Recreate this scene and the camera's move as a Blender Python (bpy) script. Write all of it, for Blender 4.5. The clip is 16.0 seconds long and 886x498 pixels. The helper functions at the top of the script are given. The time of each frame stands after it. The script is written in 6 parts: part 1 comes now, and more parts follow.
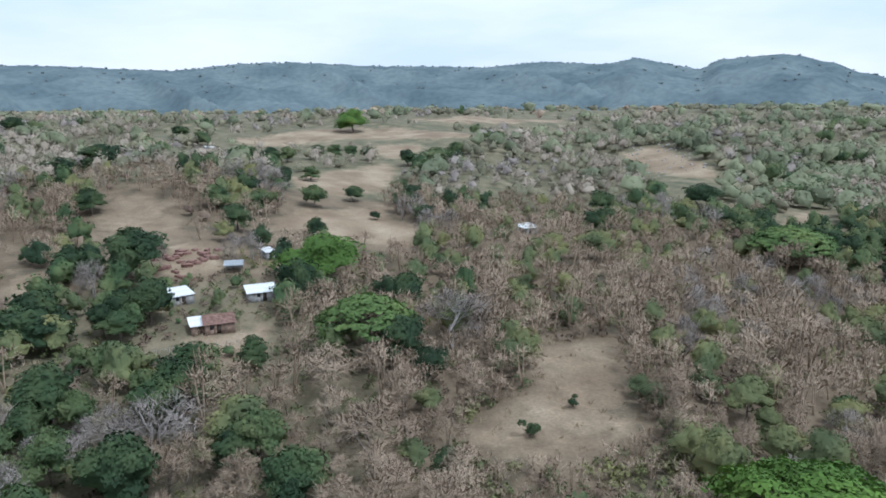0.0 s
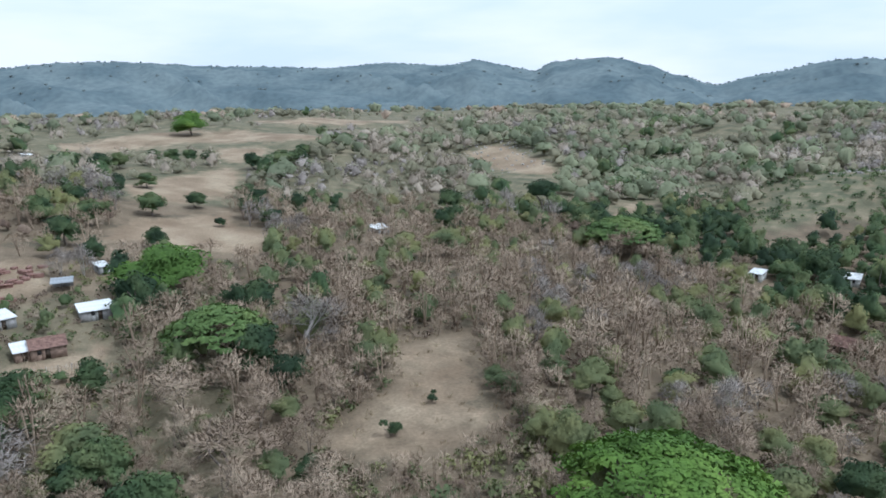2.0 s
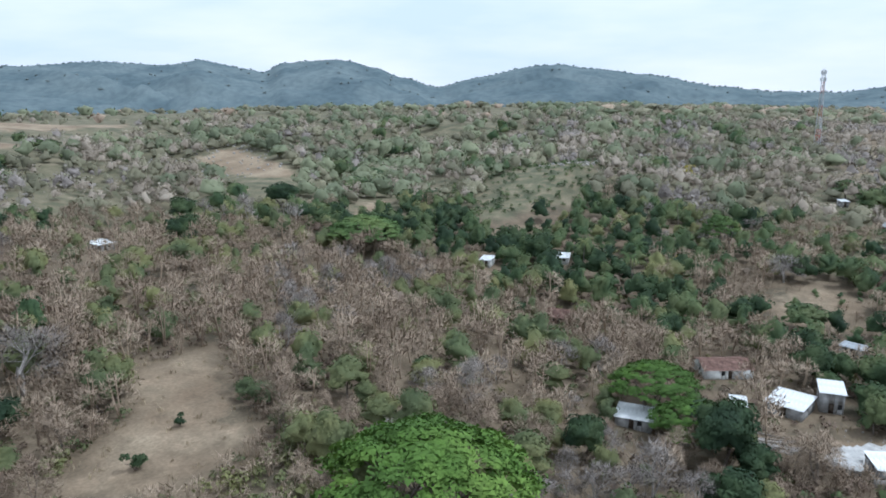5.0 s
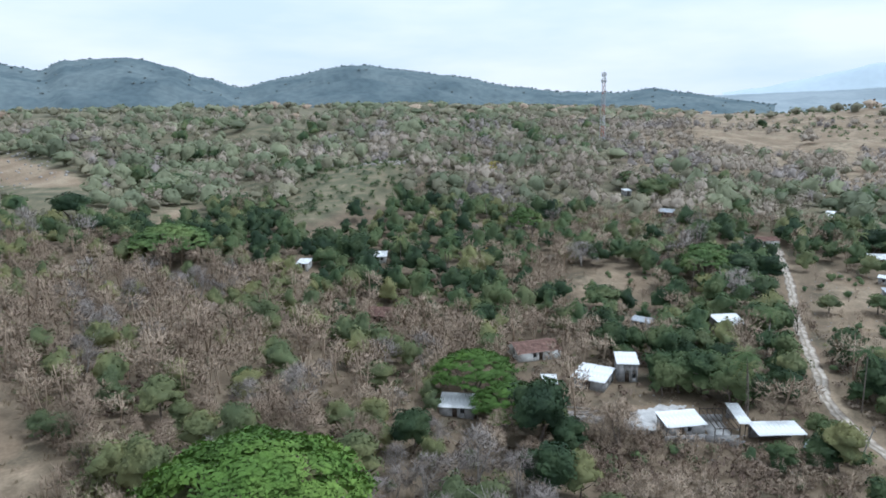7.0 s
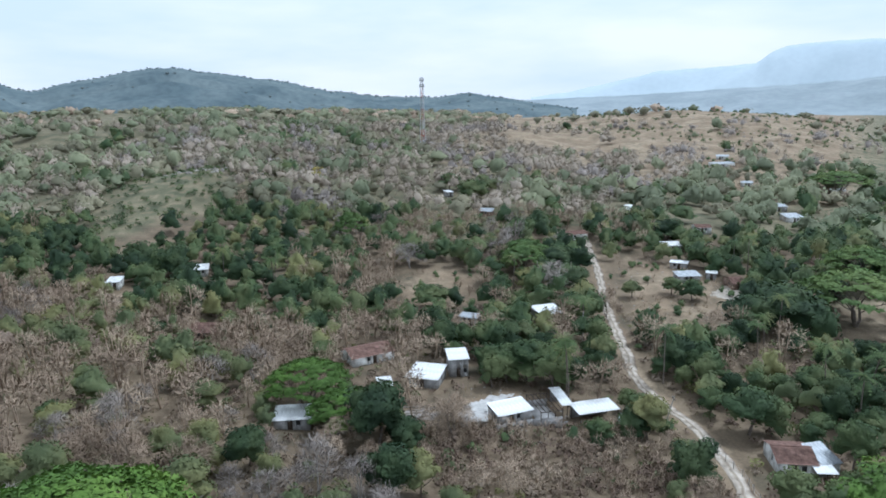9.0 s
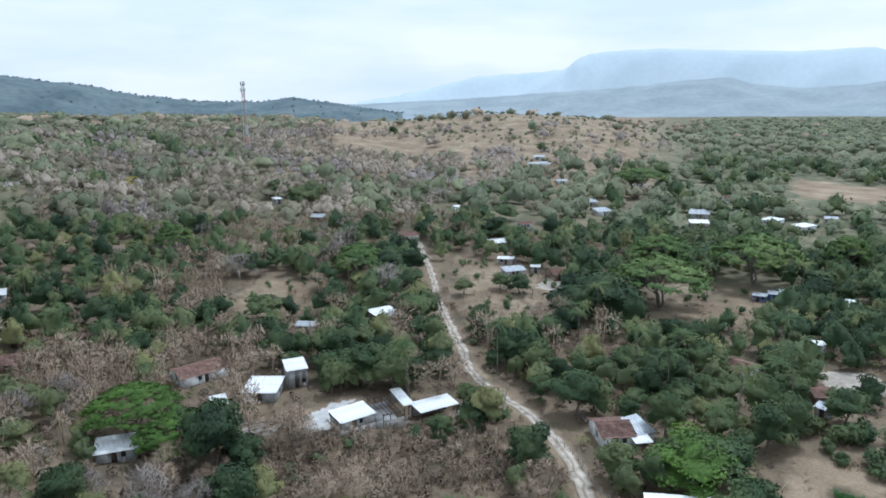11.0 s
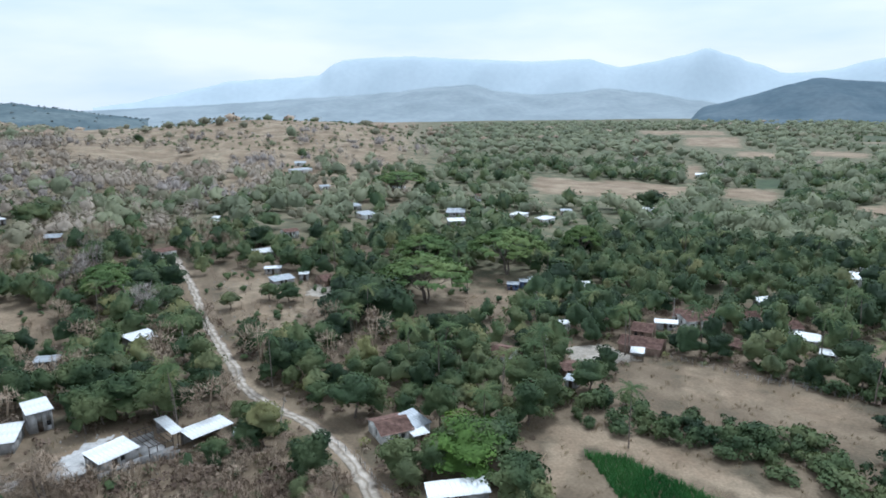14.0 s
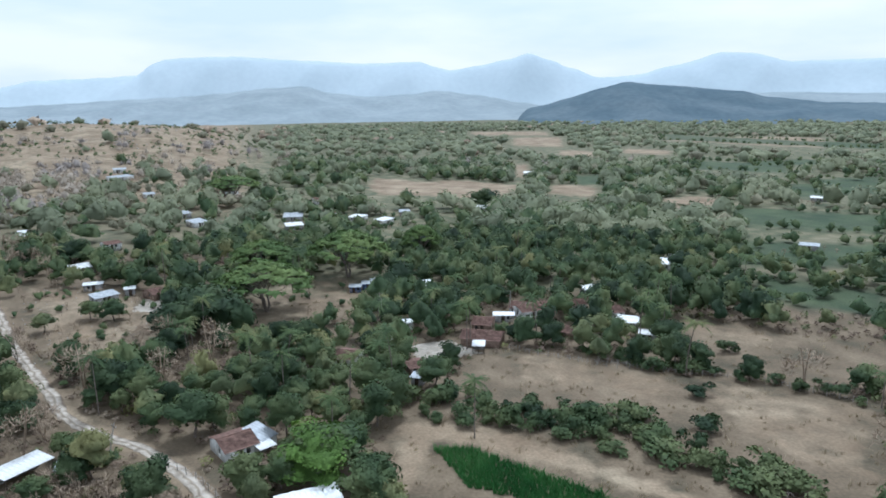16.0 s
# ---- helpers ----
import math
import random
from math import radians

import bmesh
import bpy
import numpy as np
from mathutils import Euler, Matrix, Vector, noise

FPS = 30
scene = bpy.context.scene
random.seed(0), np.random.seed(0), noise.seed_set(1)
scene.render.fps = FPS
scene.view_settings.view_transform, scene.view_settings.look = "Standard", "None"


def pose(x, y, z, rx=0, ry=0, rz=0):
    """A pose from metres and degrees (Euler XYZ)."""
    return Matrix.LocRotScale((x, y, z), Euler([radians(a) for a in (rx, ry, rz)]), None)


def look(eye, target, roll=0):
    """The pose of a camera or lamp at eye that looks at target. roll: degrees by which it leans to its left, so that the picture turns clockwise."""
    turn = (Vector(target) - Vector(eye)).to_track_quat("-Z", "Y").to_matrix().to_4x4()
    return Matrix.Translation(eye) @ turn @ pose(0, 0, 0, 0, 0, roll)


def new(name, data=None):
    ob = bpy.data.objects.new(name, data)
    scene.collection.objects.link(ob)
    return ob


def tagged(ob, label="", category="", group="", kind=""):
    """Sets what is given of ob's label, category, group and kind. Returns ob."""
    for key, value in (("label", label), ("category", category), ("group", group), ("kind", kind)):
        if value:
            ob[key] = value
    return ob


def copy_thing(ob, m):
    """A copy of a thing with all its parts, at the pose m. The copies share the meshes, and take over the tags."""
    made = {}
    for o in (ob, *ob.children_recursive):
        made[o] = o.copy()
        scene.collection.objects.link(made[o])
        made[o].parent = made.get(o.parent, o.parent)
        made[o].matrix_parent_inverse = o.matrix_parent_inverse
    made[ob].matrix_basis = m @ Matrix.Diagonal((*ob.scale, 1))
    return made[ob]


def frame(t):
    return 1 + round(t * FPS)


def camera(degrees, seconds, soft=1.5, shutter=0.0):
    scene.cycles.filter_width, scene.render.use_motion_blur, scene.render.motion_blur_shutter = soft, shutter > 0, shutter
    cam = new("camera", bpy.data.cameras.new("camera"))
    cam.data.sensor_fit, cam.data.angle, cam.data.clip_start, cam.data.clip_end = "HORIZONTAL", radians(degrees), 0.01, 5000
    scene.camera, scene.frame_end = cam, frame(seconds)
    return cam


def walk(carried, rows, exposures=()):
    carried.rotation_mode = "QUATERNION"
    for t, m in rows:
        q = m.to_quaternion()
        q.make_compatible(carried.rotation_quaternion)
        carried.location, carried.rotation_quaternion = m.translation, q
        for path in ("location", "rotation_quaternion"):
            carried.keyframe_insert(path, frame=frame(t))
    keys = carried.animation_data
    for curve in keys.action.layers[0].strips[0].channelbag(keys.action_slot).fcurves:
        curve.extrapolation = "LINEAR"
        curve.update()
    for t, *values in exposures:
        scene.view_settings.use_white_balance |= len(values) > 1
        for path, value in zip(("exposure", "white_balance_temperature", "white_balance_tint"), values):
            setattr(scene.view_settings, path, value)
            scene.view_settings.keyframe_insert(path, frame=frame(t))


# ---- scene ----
cam = camera(64.6, 16.0, soft=1.75)
PATH = [
    (0.0, pose(0, 0, 63, 77.93, 0.50, 0.00)),
    (0.5, pose(0, 0, 63, 77.92, 0.59, -2.84)),
    (1.0, pose(0, 0, 63, 77.90, 0.66, -5.95)),
    (1.5, pose(0, 0, 63, 77.89, 0.71, -9.13)),
    (2.0, pose(0, 0, 63, 77.87, 0.75, -12.31)),
    (2.5, pose(0, 0, 63, 77.89, 0.80, -15.56)),
    (3.0, pose(0, 0, 63, 77.86, 0.74, -19.10)),
    (3.5, pose(0, 0, 63, 77.87, 0.75, -22.72)),
    (4.0, pose(0, 0, 63, 77.83, 0.75, -26.31)),
    (6.5, pose(0, 0, 63, 77.56, 0.90, -44.84)),
    (7.0, pose(0, 0, 63, 77.53, 0.90, -48.71)),
    (7.5, pose(0, 0, 63, 77.57, 0.89, -52.02)),
    (8.0, pose(0, 0, 63, 77.61, 0.88, -55.90)),
    (8.5, pose(0, 0, 63, 77.64, 0.89, -59.48)),
    (9.0, pose(0, 0, 63, 77.67, 0.86, -63.00)),
    (9.5, pose(0, 0, 63, 77.68, 0.86, -66.50)),
    (12.0, pose(0, 0, 63, 77.87, 0.85, -82.95)),
    (12.5, pose(0, 0, 63, 77.89, 0.78, -85.83)),
    (13.0, pose(0, 0, 63, 77.93, 0.84, -89.45)),
    (13.5, pose(0, 0, 63, 77.93, 0.86, -92.52)),
    (14.0, pose(0, 0, 63, 77.94, 0.87, -96.13)),
    (14.5, pose(0, 0, 63, 77.95, 0.86, -99.22)),
    (15.0, pose(0, 0, 63, 77.95, 0.72, -102.80)),
    (15.5, pose(0, 0, 63, 77.92, 0.86, -105.92)),
    (16.0, pose(0, 0, 63, 77.91, 0.79, -109.38)),
]
walk(cam, PATH, [(0, 0.0, 5150, 7), (16, -0.05, 5150, 6.5)])

# terrain begin
BEARINGS = (-180, -60, -20, 0, 12, 24, 34, 44, 54, 64, 76, 88, 98, 115, 180)
REACH = (60, 112, 210, 315, 450, 645, 1050)
LEVELS = {
    -180: (4, 6, 9, 12, 14, 15, 15),
    -60: (4, 6, 12, 21, 31, 43, 44),
    -20: (4, 4, 15, 22, 28, 43, 44),
    0: (4, 5, 9, 16, 30, 46, 44),
    12: (6, 6, 9, 9, 18, 37, 45),
    24: (6, 7, 7, 6, 19, 34, 46),
    34: (6, 6, 4, 4, 22, 37, 46),
    44: (4, 3, 0, 6, 24, 37, 44),
    54: (3, 1, 0, 6, 19, 31, 38),
    64: (1, 0, 0, 7, 18, 27, 30),
    76: (1, 0, 0, 3, 9, 18, 25),
    88: (1, 0, -1, 0, 4, 15, 18),
    98: (1, 0, -3, -3, -2, -2, -4),
    115: (1, 0, -3, -3, -4, -6, -9),
    180: (3, 3, 0, 0, 0, 0, 0),
}
KNOLLS = ((256, 274, 42, 14), (878, 93, 128, 21), (128, 477, 57, 8), (-128, 308, 48, 9), (142, 258, 33, 6))


def height(x, y):
    """Height of the bare ground in metres."""
    x, y = np.asarray(x, float), np.asarray(y, float)
    r = np.hypot(x, y)
    az = np.degrees(np.arctan2(x, y))
    cols = [np.interp(np.log(np.maximum(r, 8)), np.log(REACH), LEVELS[b]) for b in BEARINGS]
    k = np.clip(np.searchsorted(BEARINGS, az, side="right") - 1, 0, len(BEARINGS) - 2)
    edge = np.array(BEARINGS, float)
    f = np.clip((az - edge[k]) / (edge[k + 1] - edge[k]), 0, 1)
    f = f * f * (3 - 2 * f)
    cols = np.stack(cols)
    pick = np.take_along_axis(cols.reshape(len(BEARINGS), -1), k.reshape(1, -1), 0).reshape(r.shape)
    nxt = np.take_along_axis(cols.reshape(len(BEARINGS), -1), (k + 1).reshape(1, -1), 0).reshape(r.shape)
    z = pick * (1 - f) + nxt * f
    far = np.clip((r - 1050) / 900, 0, 1)
    z = z * (1 - far) + far * np.where(np.abs(az + 20) < 85, 0.6 * z, -12)
    for kx, ky, s, h in KNOLLS:
        z = z + h * np.exp(-((x - kx) ** 2 + (y - ky) ** 2) / (2 * s * s))
    swell = np.clip((r - 260) / 160, 0, 1) * np.clip((58 - az) / 12, 0, 1) * np.clip((az - 8) / 10, 0, 1) * np.clip((900 - r) / 300, 0, 1)
    z = z + swell * (5.0 * np.sin(x / 41 + 1.4 * np.sin(y / 70)) * np.sin(y / 47 + 0.8) + 2.5 * np.sin(x / 19 - y / 31))
    roll = np.clip(r / 450, 0.15, 1) * np.where(az > 92, 0.25, 1)
    z = z + roll * (2.0 * np.sin(x / 34 + 1.7 * np.sin(y / 61)) * np.cos(y / 28 + 1.1) + 0.9 * np.sin(x / 13.5 + y / 19.5))
    return z
# terrain end

# ---- light ----
SUN_HEIGHT, SUN_BEARING = 62, 120
world = bpy.data.worlds.new("sky")
scene.world = world
world.use_nodes = True
wt = world.node_tree
bg = wt.nodes["Background"]
sky = wt.nodes.new("ShaderNodeTexSky")
sky.sky_type, sky.sun_disc = "NISHITA", False
sky.sun_elevation, sky.sun_rotation = radians(SUN_HEIGHT), radians(SUN_BEARING)
sky.air_density, sky.dust_density, sky.ozone_density = 1.4, 5.0, 1.2
dim = wt.nodes.new("ShaderNodeVectorMath")
dim.operation = "SCALE"
dim.inputs["Scale"].default_value = 0.12
wt.links.new(sky.outputs[0], dim.inputs[0])
wcoord = wt.nodes.new("ShaderNodeTexCoord")
wmap = wt.nodes.new("ShaderNodeMapping")
wmap.inputs["Scale"].default_value = (1.6, 1.6, 7.0)
wt.links.new(wcoord.outputs["Generated"], wmap.inputs[0])
wnoise = wt.nodes.new("ShaderNodeTexNoise")
wnoise.inputs["Scale"].default_value, wnoise.inputs["Detail"].default_value = 1.6, 5.0
wt.links.new(wmap.outputs[0], wnoise.inputs["Vector"])
wramp = wt.nodes.new("ShaderNodeValToRGB")
wramp.color_ramp.elements[0].position, wramp.color_ramp.elements[0].color = 0.36, (0.92, 0.96, 0.97, 1)
wramp.color_ramp.elements[1].position, wramp.color_ramp.elements[1].color = 0.62, (1.20, 1.13, 1.06, 1)
wt.links.new(wnoise.outputs["Fac"], wramp.inputs[0])
veil = wt.nodes.new("ShaderNodeMixRGB")
veil.inputs[0].default_value = 0.86
wt.links.new(dim.outputs[0], veil.inputs[1])
wt.links.new(wramp.outputs[0], veil.inputs[2])
wt.links.new(veil.outputs[0], bg.inputs["Color"])
bg.inputs["Strength"].default_value = 1.0
sun = new("sun", bpy.data.lights.new("sun", "SUN"))
sun.data.energy, sun.data.angle, sun.data.color = 2.6, radians(10), (1.0, 0.96, 0.9)
sb, sh = radians(SUN_BEARING), radians(SUN_HEIGHT)
sun.matrix_basis = look((0, 0, 0), (-math.sin(sb) * math.cos(sh), -math.cos(sb) * math.cos(sh), -math.sin(sh)))


# ---- materials ----
def shader(name, rough=0.9, metal=0.0):
    m = bpy.data.materials.new(name)
    m.use_nodes = True
    nt = m.node_tree
    b = nt.nodes["Principled BSDF"]
    b.inputs["Roughness"].default_value, b.inputs["Metallic"].default_value = rough, metal
    b.inputs["Specular IOR Level"].default_value = 0.25
    return m, nt, b


def noise_node(nt, scale, detail=4.0, world_space=True, squash=None):
    n = nt.nodes.new("ShaderNodeTexNoise")
    n.inputs["Scale"].default_value, n.inputs["Detail"].default_value = scale, detail
    if world_space:
        g = nt.nodes.new("ShaderNodeNewGeometry")
        src = g.outputs["Position"]
    else:
        c = nt.nodes.new("ShaderNodeTexCoord")
        src = c.outputs["Object"]
    if squash:
        mp = nt.nodes.new("ShaderNodeMapping")
        mp.inputs["Scale"].default_value = squash
        nt.links.new(src, mp.inputs[0])
        src = mp.outputs[0]
    nt.links.new(src, n.inputs["Vector"])
    return n.outputs["Fac"]


def ramp_node(nt, fac, stops):
    r = nt.nodes.new("ShaderNodeValToRGB")
    e = r.color_ramp.elements
    while len(e) < len(stops):
        e.new(0.5)
    for k, (p, c) in enumerate(stops):
        e[k].position, e[k].color = p, (*c, 1)
    nt.links.new(fac, r.inputs[0])
    return r.outputs[0]


def mix_node(nt, fac, a, b, mode="MIX"):
    x = nt.nodes.new("ShaderNodeMixRGB")
    x.blend_type = mode
    for k, v in enumerate((fac, a, b)):
        if isinstance(v, (int, float)):
            x.inputs[k].default_value = v
        elif isinstance(v, tuple):
            x.inputs[k].default_value = (*v, 1)
        else:
            nt.links.new(v, x.inputs[k])
    return x.outputs[0]


def bump_node(nt, b, fac, strength, distance):
    k = nt.nodes.new("ShaderNodeBump")
    k.inputs["Strength"].default_value, k.inputs["Distance"].default_value = strength, distance
    nt.links.new(fac, k.inputs["Height"])
    nt.links.new(k.outputs[0], b.inputs["Normal"])


def leaf_material(name, dark, mid, light, thin=0.25, per_tree=0.07, vary=0.20):
    """Foliage: colour shifts from plant to plant and from leaf to leaf."""
    m, nt, b = shader(name, 0.75)
    big = ramp_node(nt, noise_node(nt, per_tree, 2.0), [(0.38, dark), (0.5, mid), (0.62, light)])
    g = nt.nodes.new("ShaderNodeNewGeometry")
    small = ramp_node(nt, g.outputs["Random Per Island"], [(0.0, (1 - vary, 1 - vary, 1 - vary)), (1.0, (1 + vary, 1 + vary, 1 + 0.9 * vary))])
    col = mix_node(nt, 1.0, big, small, "MULTIPLY")
    nt.links.new(col, b.inputs["Base Color"])
    tr = nt.nodes.new("ShaderNodeBsdfTranslucent")
    nt.links.new(col, tr.inputs[0])
    mx = nt.nodes.new("ShaderNodeMixShader")
    mx.inputs[0].default_value = thin
    nt.links.new(b.outputs[0], mx.inputs[1])
    nt.links.new(tr.outputs[0], mx.inputs[2])
    nt.links.new(mx.outputs[0], nt.nodes["Material Output"].inputs[0])
    return m


def plain_material(name, a, b_, scale=2.0, rough=0.9, metal=0.0, bump=0.3, world_space=False, squash=None, fine=14.0):
    """Two-tone weathered surface with a fine grain."""
    m, nt, b = shader(name, rough, metal)
    col = ramp_node(nt, noise_node(nt, scale, 5.0, world_space, squash), [(0.36, a), (0.64, b_)])
    grain = ramp_node(nt, noise_node(nt, fine, 3.0, world_space), [(0.3, (0.8, 0.8, 0.8)), (0.7, (1.15, 1.15, 1.15))])
    nt.links.new(mix_node(nt, 1.0, col, grain, "MULTIPLY"), b.inputs["Base Color"])
    if bump:
        bump_node(nt, b, noise_node(nt, fine, 4.0, world_space), bump, 0.05)
    return m


LEAF_DARK = leaf_material("mango leaves", (0.024, 0.044, 0.020), (0.043, 0.070, 0.029), (0.070, 0.098, 0.040), 0.25, 0.11)
LEAF_GREEN = leaf_material("mixed leaves", (0.046, 0.076, 0.031), (0.083, 0.117, 0.046), (0.129, 0.155, 0.064), 0.25, 0.11)
LEAF_BRIGHT = leaf_material("fresh leaves", (0.082, 0.144, 0.028), (0.111, 0.193, 0.034), (0.154, 0.236, 0.043))
LEAF_OLIVE = leaf_material("olive leaves", (0.097, 0.121, 0.054), (0.145, 0.161, 0.068), (0.211, 0.207, 0.083))
# far trees: distance haze is put into this paler grey-green
LEAF_FAR = leaf_material("hazy far leaves", (0.152, 0.171, 0.102), (0.199, 0.219, 0.129), (0.253, 0.266, 0.159), 0.25, 0.02, 0.10)
LEAF_SPREAD = leaf_material("olive spreading leaves", (0.090, 0.144, 0.044), (0.120, 0.180, 0.055), (0.162, 0.216, 0.068))
# far scrub and bare twigs, their colour lifted to hold the haze
LEAF_HAZED = leaf_material("hazy far scrub leaves", (0.172, 0.164, 0.106), (0.222, 0.208, 0.134), (0.282, 0.262, 0.170), 0.25, 0.02, 0.10)
TWIG_FAR = leaf_material("hazy far twigs", (0.253, 0.209, 0.157), (0.310, 0.259, 0.198), (0.373, 0.316, 0.249), 0.1, 0.02, 0.10)
LEAF_YELLOW = leaf_material("yellow blossom", (0.30, 0.26, 0.05), (0.38, 0.32, 0.06), (0.46, 0.40, 0.08))
LEAF_PALM = leaf_material("palm leaves", (0.050, 0.085, 0.030), (0.085, 0.125, 0.042), (0.150, 0.165, 0.060))
TWIG = leaf_material("bare twigs", (0.239, 0.178, 0.125), (0.308, 0.233, 0.165), (0.390, 0.304, 0.218), 0.0, 0.07, 0.14)
TWIG_GREY = leaf_material("grey twigs", (0.187, 0.160, 0.139), (0.240, 0.207, 0.182), (0.305, 0.267, 0.236), 0.0, 0.07, 0.14)
TWIG_RED = leaf_material("reddish dry scrub", (0.125, 0.086, 0.062), (0.171, 0.124, 0.090), (0.222, 0.174, 0.126), 0.1)
STRAW = leaf_material("dry grass", (0.24, 0.185, 0.115), (0.33, 0.265, 0.165), (0.42, 0.345, 0.225), 0.1)
BARK = plain_material("bark", (0.13, 0.105, 0.085), (0.24, 0.20, 0.17), 3.0)
PALE_BARK = plain_material("pale bark", (0.30, 0.27, 0.24), (0.44, 0.40, 0.36), 3.0)


def ground_material():
    m, nt, b = shader("dry ground", 0.95)
    def attr(n):
        a = nt.nodes.new("ShaderNodeAttribute")
        a.attribute_name = n
        return a.outputs["Fac"]
    litter = ramp_node(nt, noise_node(nt, 0.09, 6.0), [(0.30, (0.085, 0.068, 0.046)), (0.48, (0.150, 0.107, 0.072)), (0.66, (0.212, 0.158, 0.108))])
    soil = ramp_node(nt, noise_node(nt, 0.06, 8.0), [(0.30, (0.172, 0.122, 0.078)), (0.50, (0.255, 0.192, 0.128)), (0.72, (0.345, 0.277, 0.190))])
    grass = ramp_node(nt, noise_node(nt, 0.11, 6.0), [(0.32, (0.070, 0.082, 0.045)), (0.55, (0.150, 0.142, 0.085)), (0.75, (0.250, 0.212, 0.140))])
    ragged = nt.nodes.new("ShaderNodeMath")
    ragged.operation = "MULTIPLY_ADD"
    nt.links.new(noise_node(nt, 0.22, 6.0), ragged.inputs[0])
    ragged.inputs[1].default_value = 0.9
    nt.links.new(attr("bare"), ragged.inputs[2])
    edge = ramp_node(nt, ragged.outputs[0], [(0.62, (0, 0, 0)), (0.98, (1, 1, 1))])
    col = mix_node(nt, attr("grass"), litter, grass)
    col = mix_node(nt, edge, col, soil)
    crop = ramp_node(nt, noise_node(nt, 0.05, 6.0), [(0.35, (0.032, 0.056, 0.030)), (0.65, (0.066, 0.094, 0.046))])
    col = mix_node(nt, attr("crop"), col, crop)
    grain = ramp_node(nt, noise_node(nt, 1.7, 8.0), [(0.28, (0.78, 0.78, 0.76)), (0.72, (1.18, 1.18, 1.17))])
    col = mix_node(nt, 1.0, col, grain, "MULTIPLY")
    nt.links.new(col, b.inputs["Base Color"])
    bump_node(nt, b, noise_node(nt, 0.9, 8.0), 0.6, 0.18)
    return m


GROUND = ground_material()


# ---- ground cover: open places in plan ----
OPEN = {}
OPEN["valley strip 0"] = [(1243.4, -569.9), (1163.6, -647.9), (906.6, -509.9), (1002.3, -459.4)]
OPEN["valley strip 1"] = [(875.2, -474.5), (819.9, -508.1), (733.0, -454.5), (782.6, -420.5)]
OPEN["valley strip 2"] = [(700.3, -324.5), (683.7, -343.6), (549.4, -273.5), (561.0, -260.1)]
OPEN["valley strip 3"] = [(504.3, -266.4), (469.6, -297.1), (415.3, -258.5), (439.9, -228.0)]
OPEN["valley strip 4"] = [(862.3, -571.1), (778.2, -602.5), (702.2, -536.0), (774.0, -504.6)]
OPEN["valley strip 5"] = [(391.8, -287.4), (395.4, -326.9), (351.0, -325.3), (335.9, -262.5)]
OPEN["wide tan field"] = [(558, -161), (469, -152), (436, -194), (499, -246), (566, -219)]
OPEN["tan field"] = [(560, -128), (478, -115), (472, -136), (540, -153)]
OPEN["far plain"] = [(1517, -587), (1314, -521), (1231, -663), (1430, -755)]
OPEN["dry plain"] = [(1136, -820), (981, -720), (689, -765), (890, -985)]
OPEN["clearing"] = [(18, 151.5), (41.2, 156), (35.4, 125.4), (36.5, 109.5), (18.8, 99), (3.8, 105), (2.1, 115.2), (16.5, 129)]
OPEN["lower field"] = [(-65.4, 237), (-62.6, 279), (-22.5, 312), (-22, 282), (-6.8, 268.5), (-9.9, 235.5), (-26.5, 237), (-45, 244.5)]
OPEN["terrace"] = [(-79.5, 345), (-34.5, 415.5), (-22.5, 394.5), (-25.5, 336), (-48.9, 307.5), (-68.4, 312)]
OPEN["upper terrace"] = [(-47.4, 475.5), (-9.6, 484.5), (-12, 441), (-31.5, 415.5), (-45, 438)]
OPEN["crest field"] = [(-160.5, 526.5), (-85.5, 582), (-28.5, 562.5), (27, 516), (21, 480), (-58.5, 507), (-142.5, 487.5)]
OPEN["bare spur"] = [(-126, 234), (-130.5, 279), (-114, 276), (-85.5, 238.5), (-87, 226.5), (-113.2, 223.5)]
OPEN["west pasture"] = [(-128.2, 196.5), (-109.5, 192), (-101.4, 181.5), (-105, 169.5), (-111, 168)]
OPEN["brick yard"] = [(-91.5, 222), (-75, 226.5), (-63, 198), (-71.6, 187.5), (-81, 190.5)]
OPEN["house yard"] = [(-63, 153), (-48, 160.5), (-40.5, 168), (-37.5, 141), (-43.5, 136.5), (-55.5, 142.5)]
OPEN["plateau field"] = [(-43.5, 658.5), (9, 727.5), (136.5, 765), (114, 667.5), (7.5, 586.5)]
OPEN["eroded slope"] = [(109.5, 459), (147, 478.5), (154.5, 385.5), (147, 366), (124.5, 379.5), (118.5, 414)]
OPEN["path slope"] = [(133.5, 285), (160.5, 315), (190.5, 322.5), (153, 283.5), (134.2, 270)]
OPEN["cut bank"] = [(198, 121.5), (219, 115.5), (215.2, 93), (199.5, 90), (175.5, 94.5), (171.8, 102)]
OPEN["work yard"] = [(108.9, 67.5), (126, 61.5), (133.5, 46.5), (128.4, 34.5), (116.2, 49.5)]
OPEN["village yard"] = [(276, 64.5), (258, 34.5), (235.5, 12), (193.5, 15), (183, 25.5), (180, 35.2), (229.5, 53.2)]
OPEN["paddock"] = [(254.2, -18), (263.4, -49.5), (244.5, -60), (220.5, -51), (198, -25.5), (205.5, -10.5)]
OPEN["far field"] = [(600, -141), (517.5, -211.5), (444, -174), (511.5, -115.5)]
OPEN["dry field"] = [(159.9, -73.5), (144, -90), (129, -102), (117, -98.2), (114, -90), (128.2, -79.5), (135.8, -64.5)]
OPEN["east field"] = [(128.4, -109.5), (95.4, -128.2), (73.5, -100.5), (82.5, -93), (100.5, -93), (115.5, -98.4)]
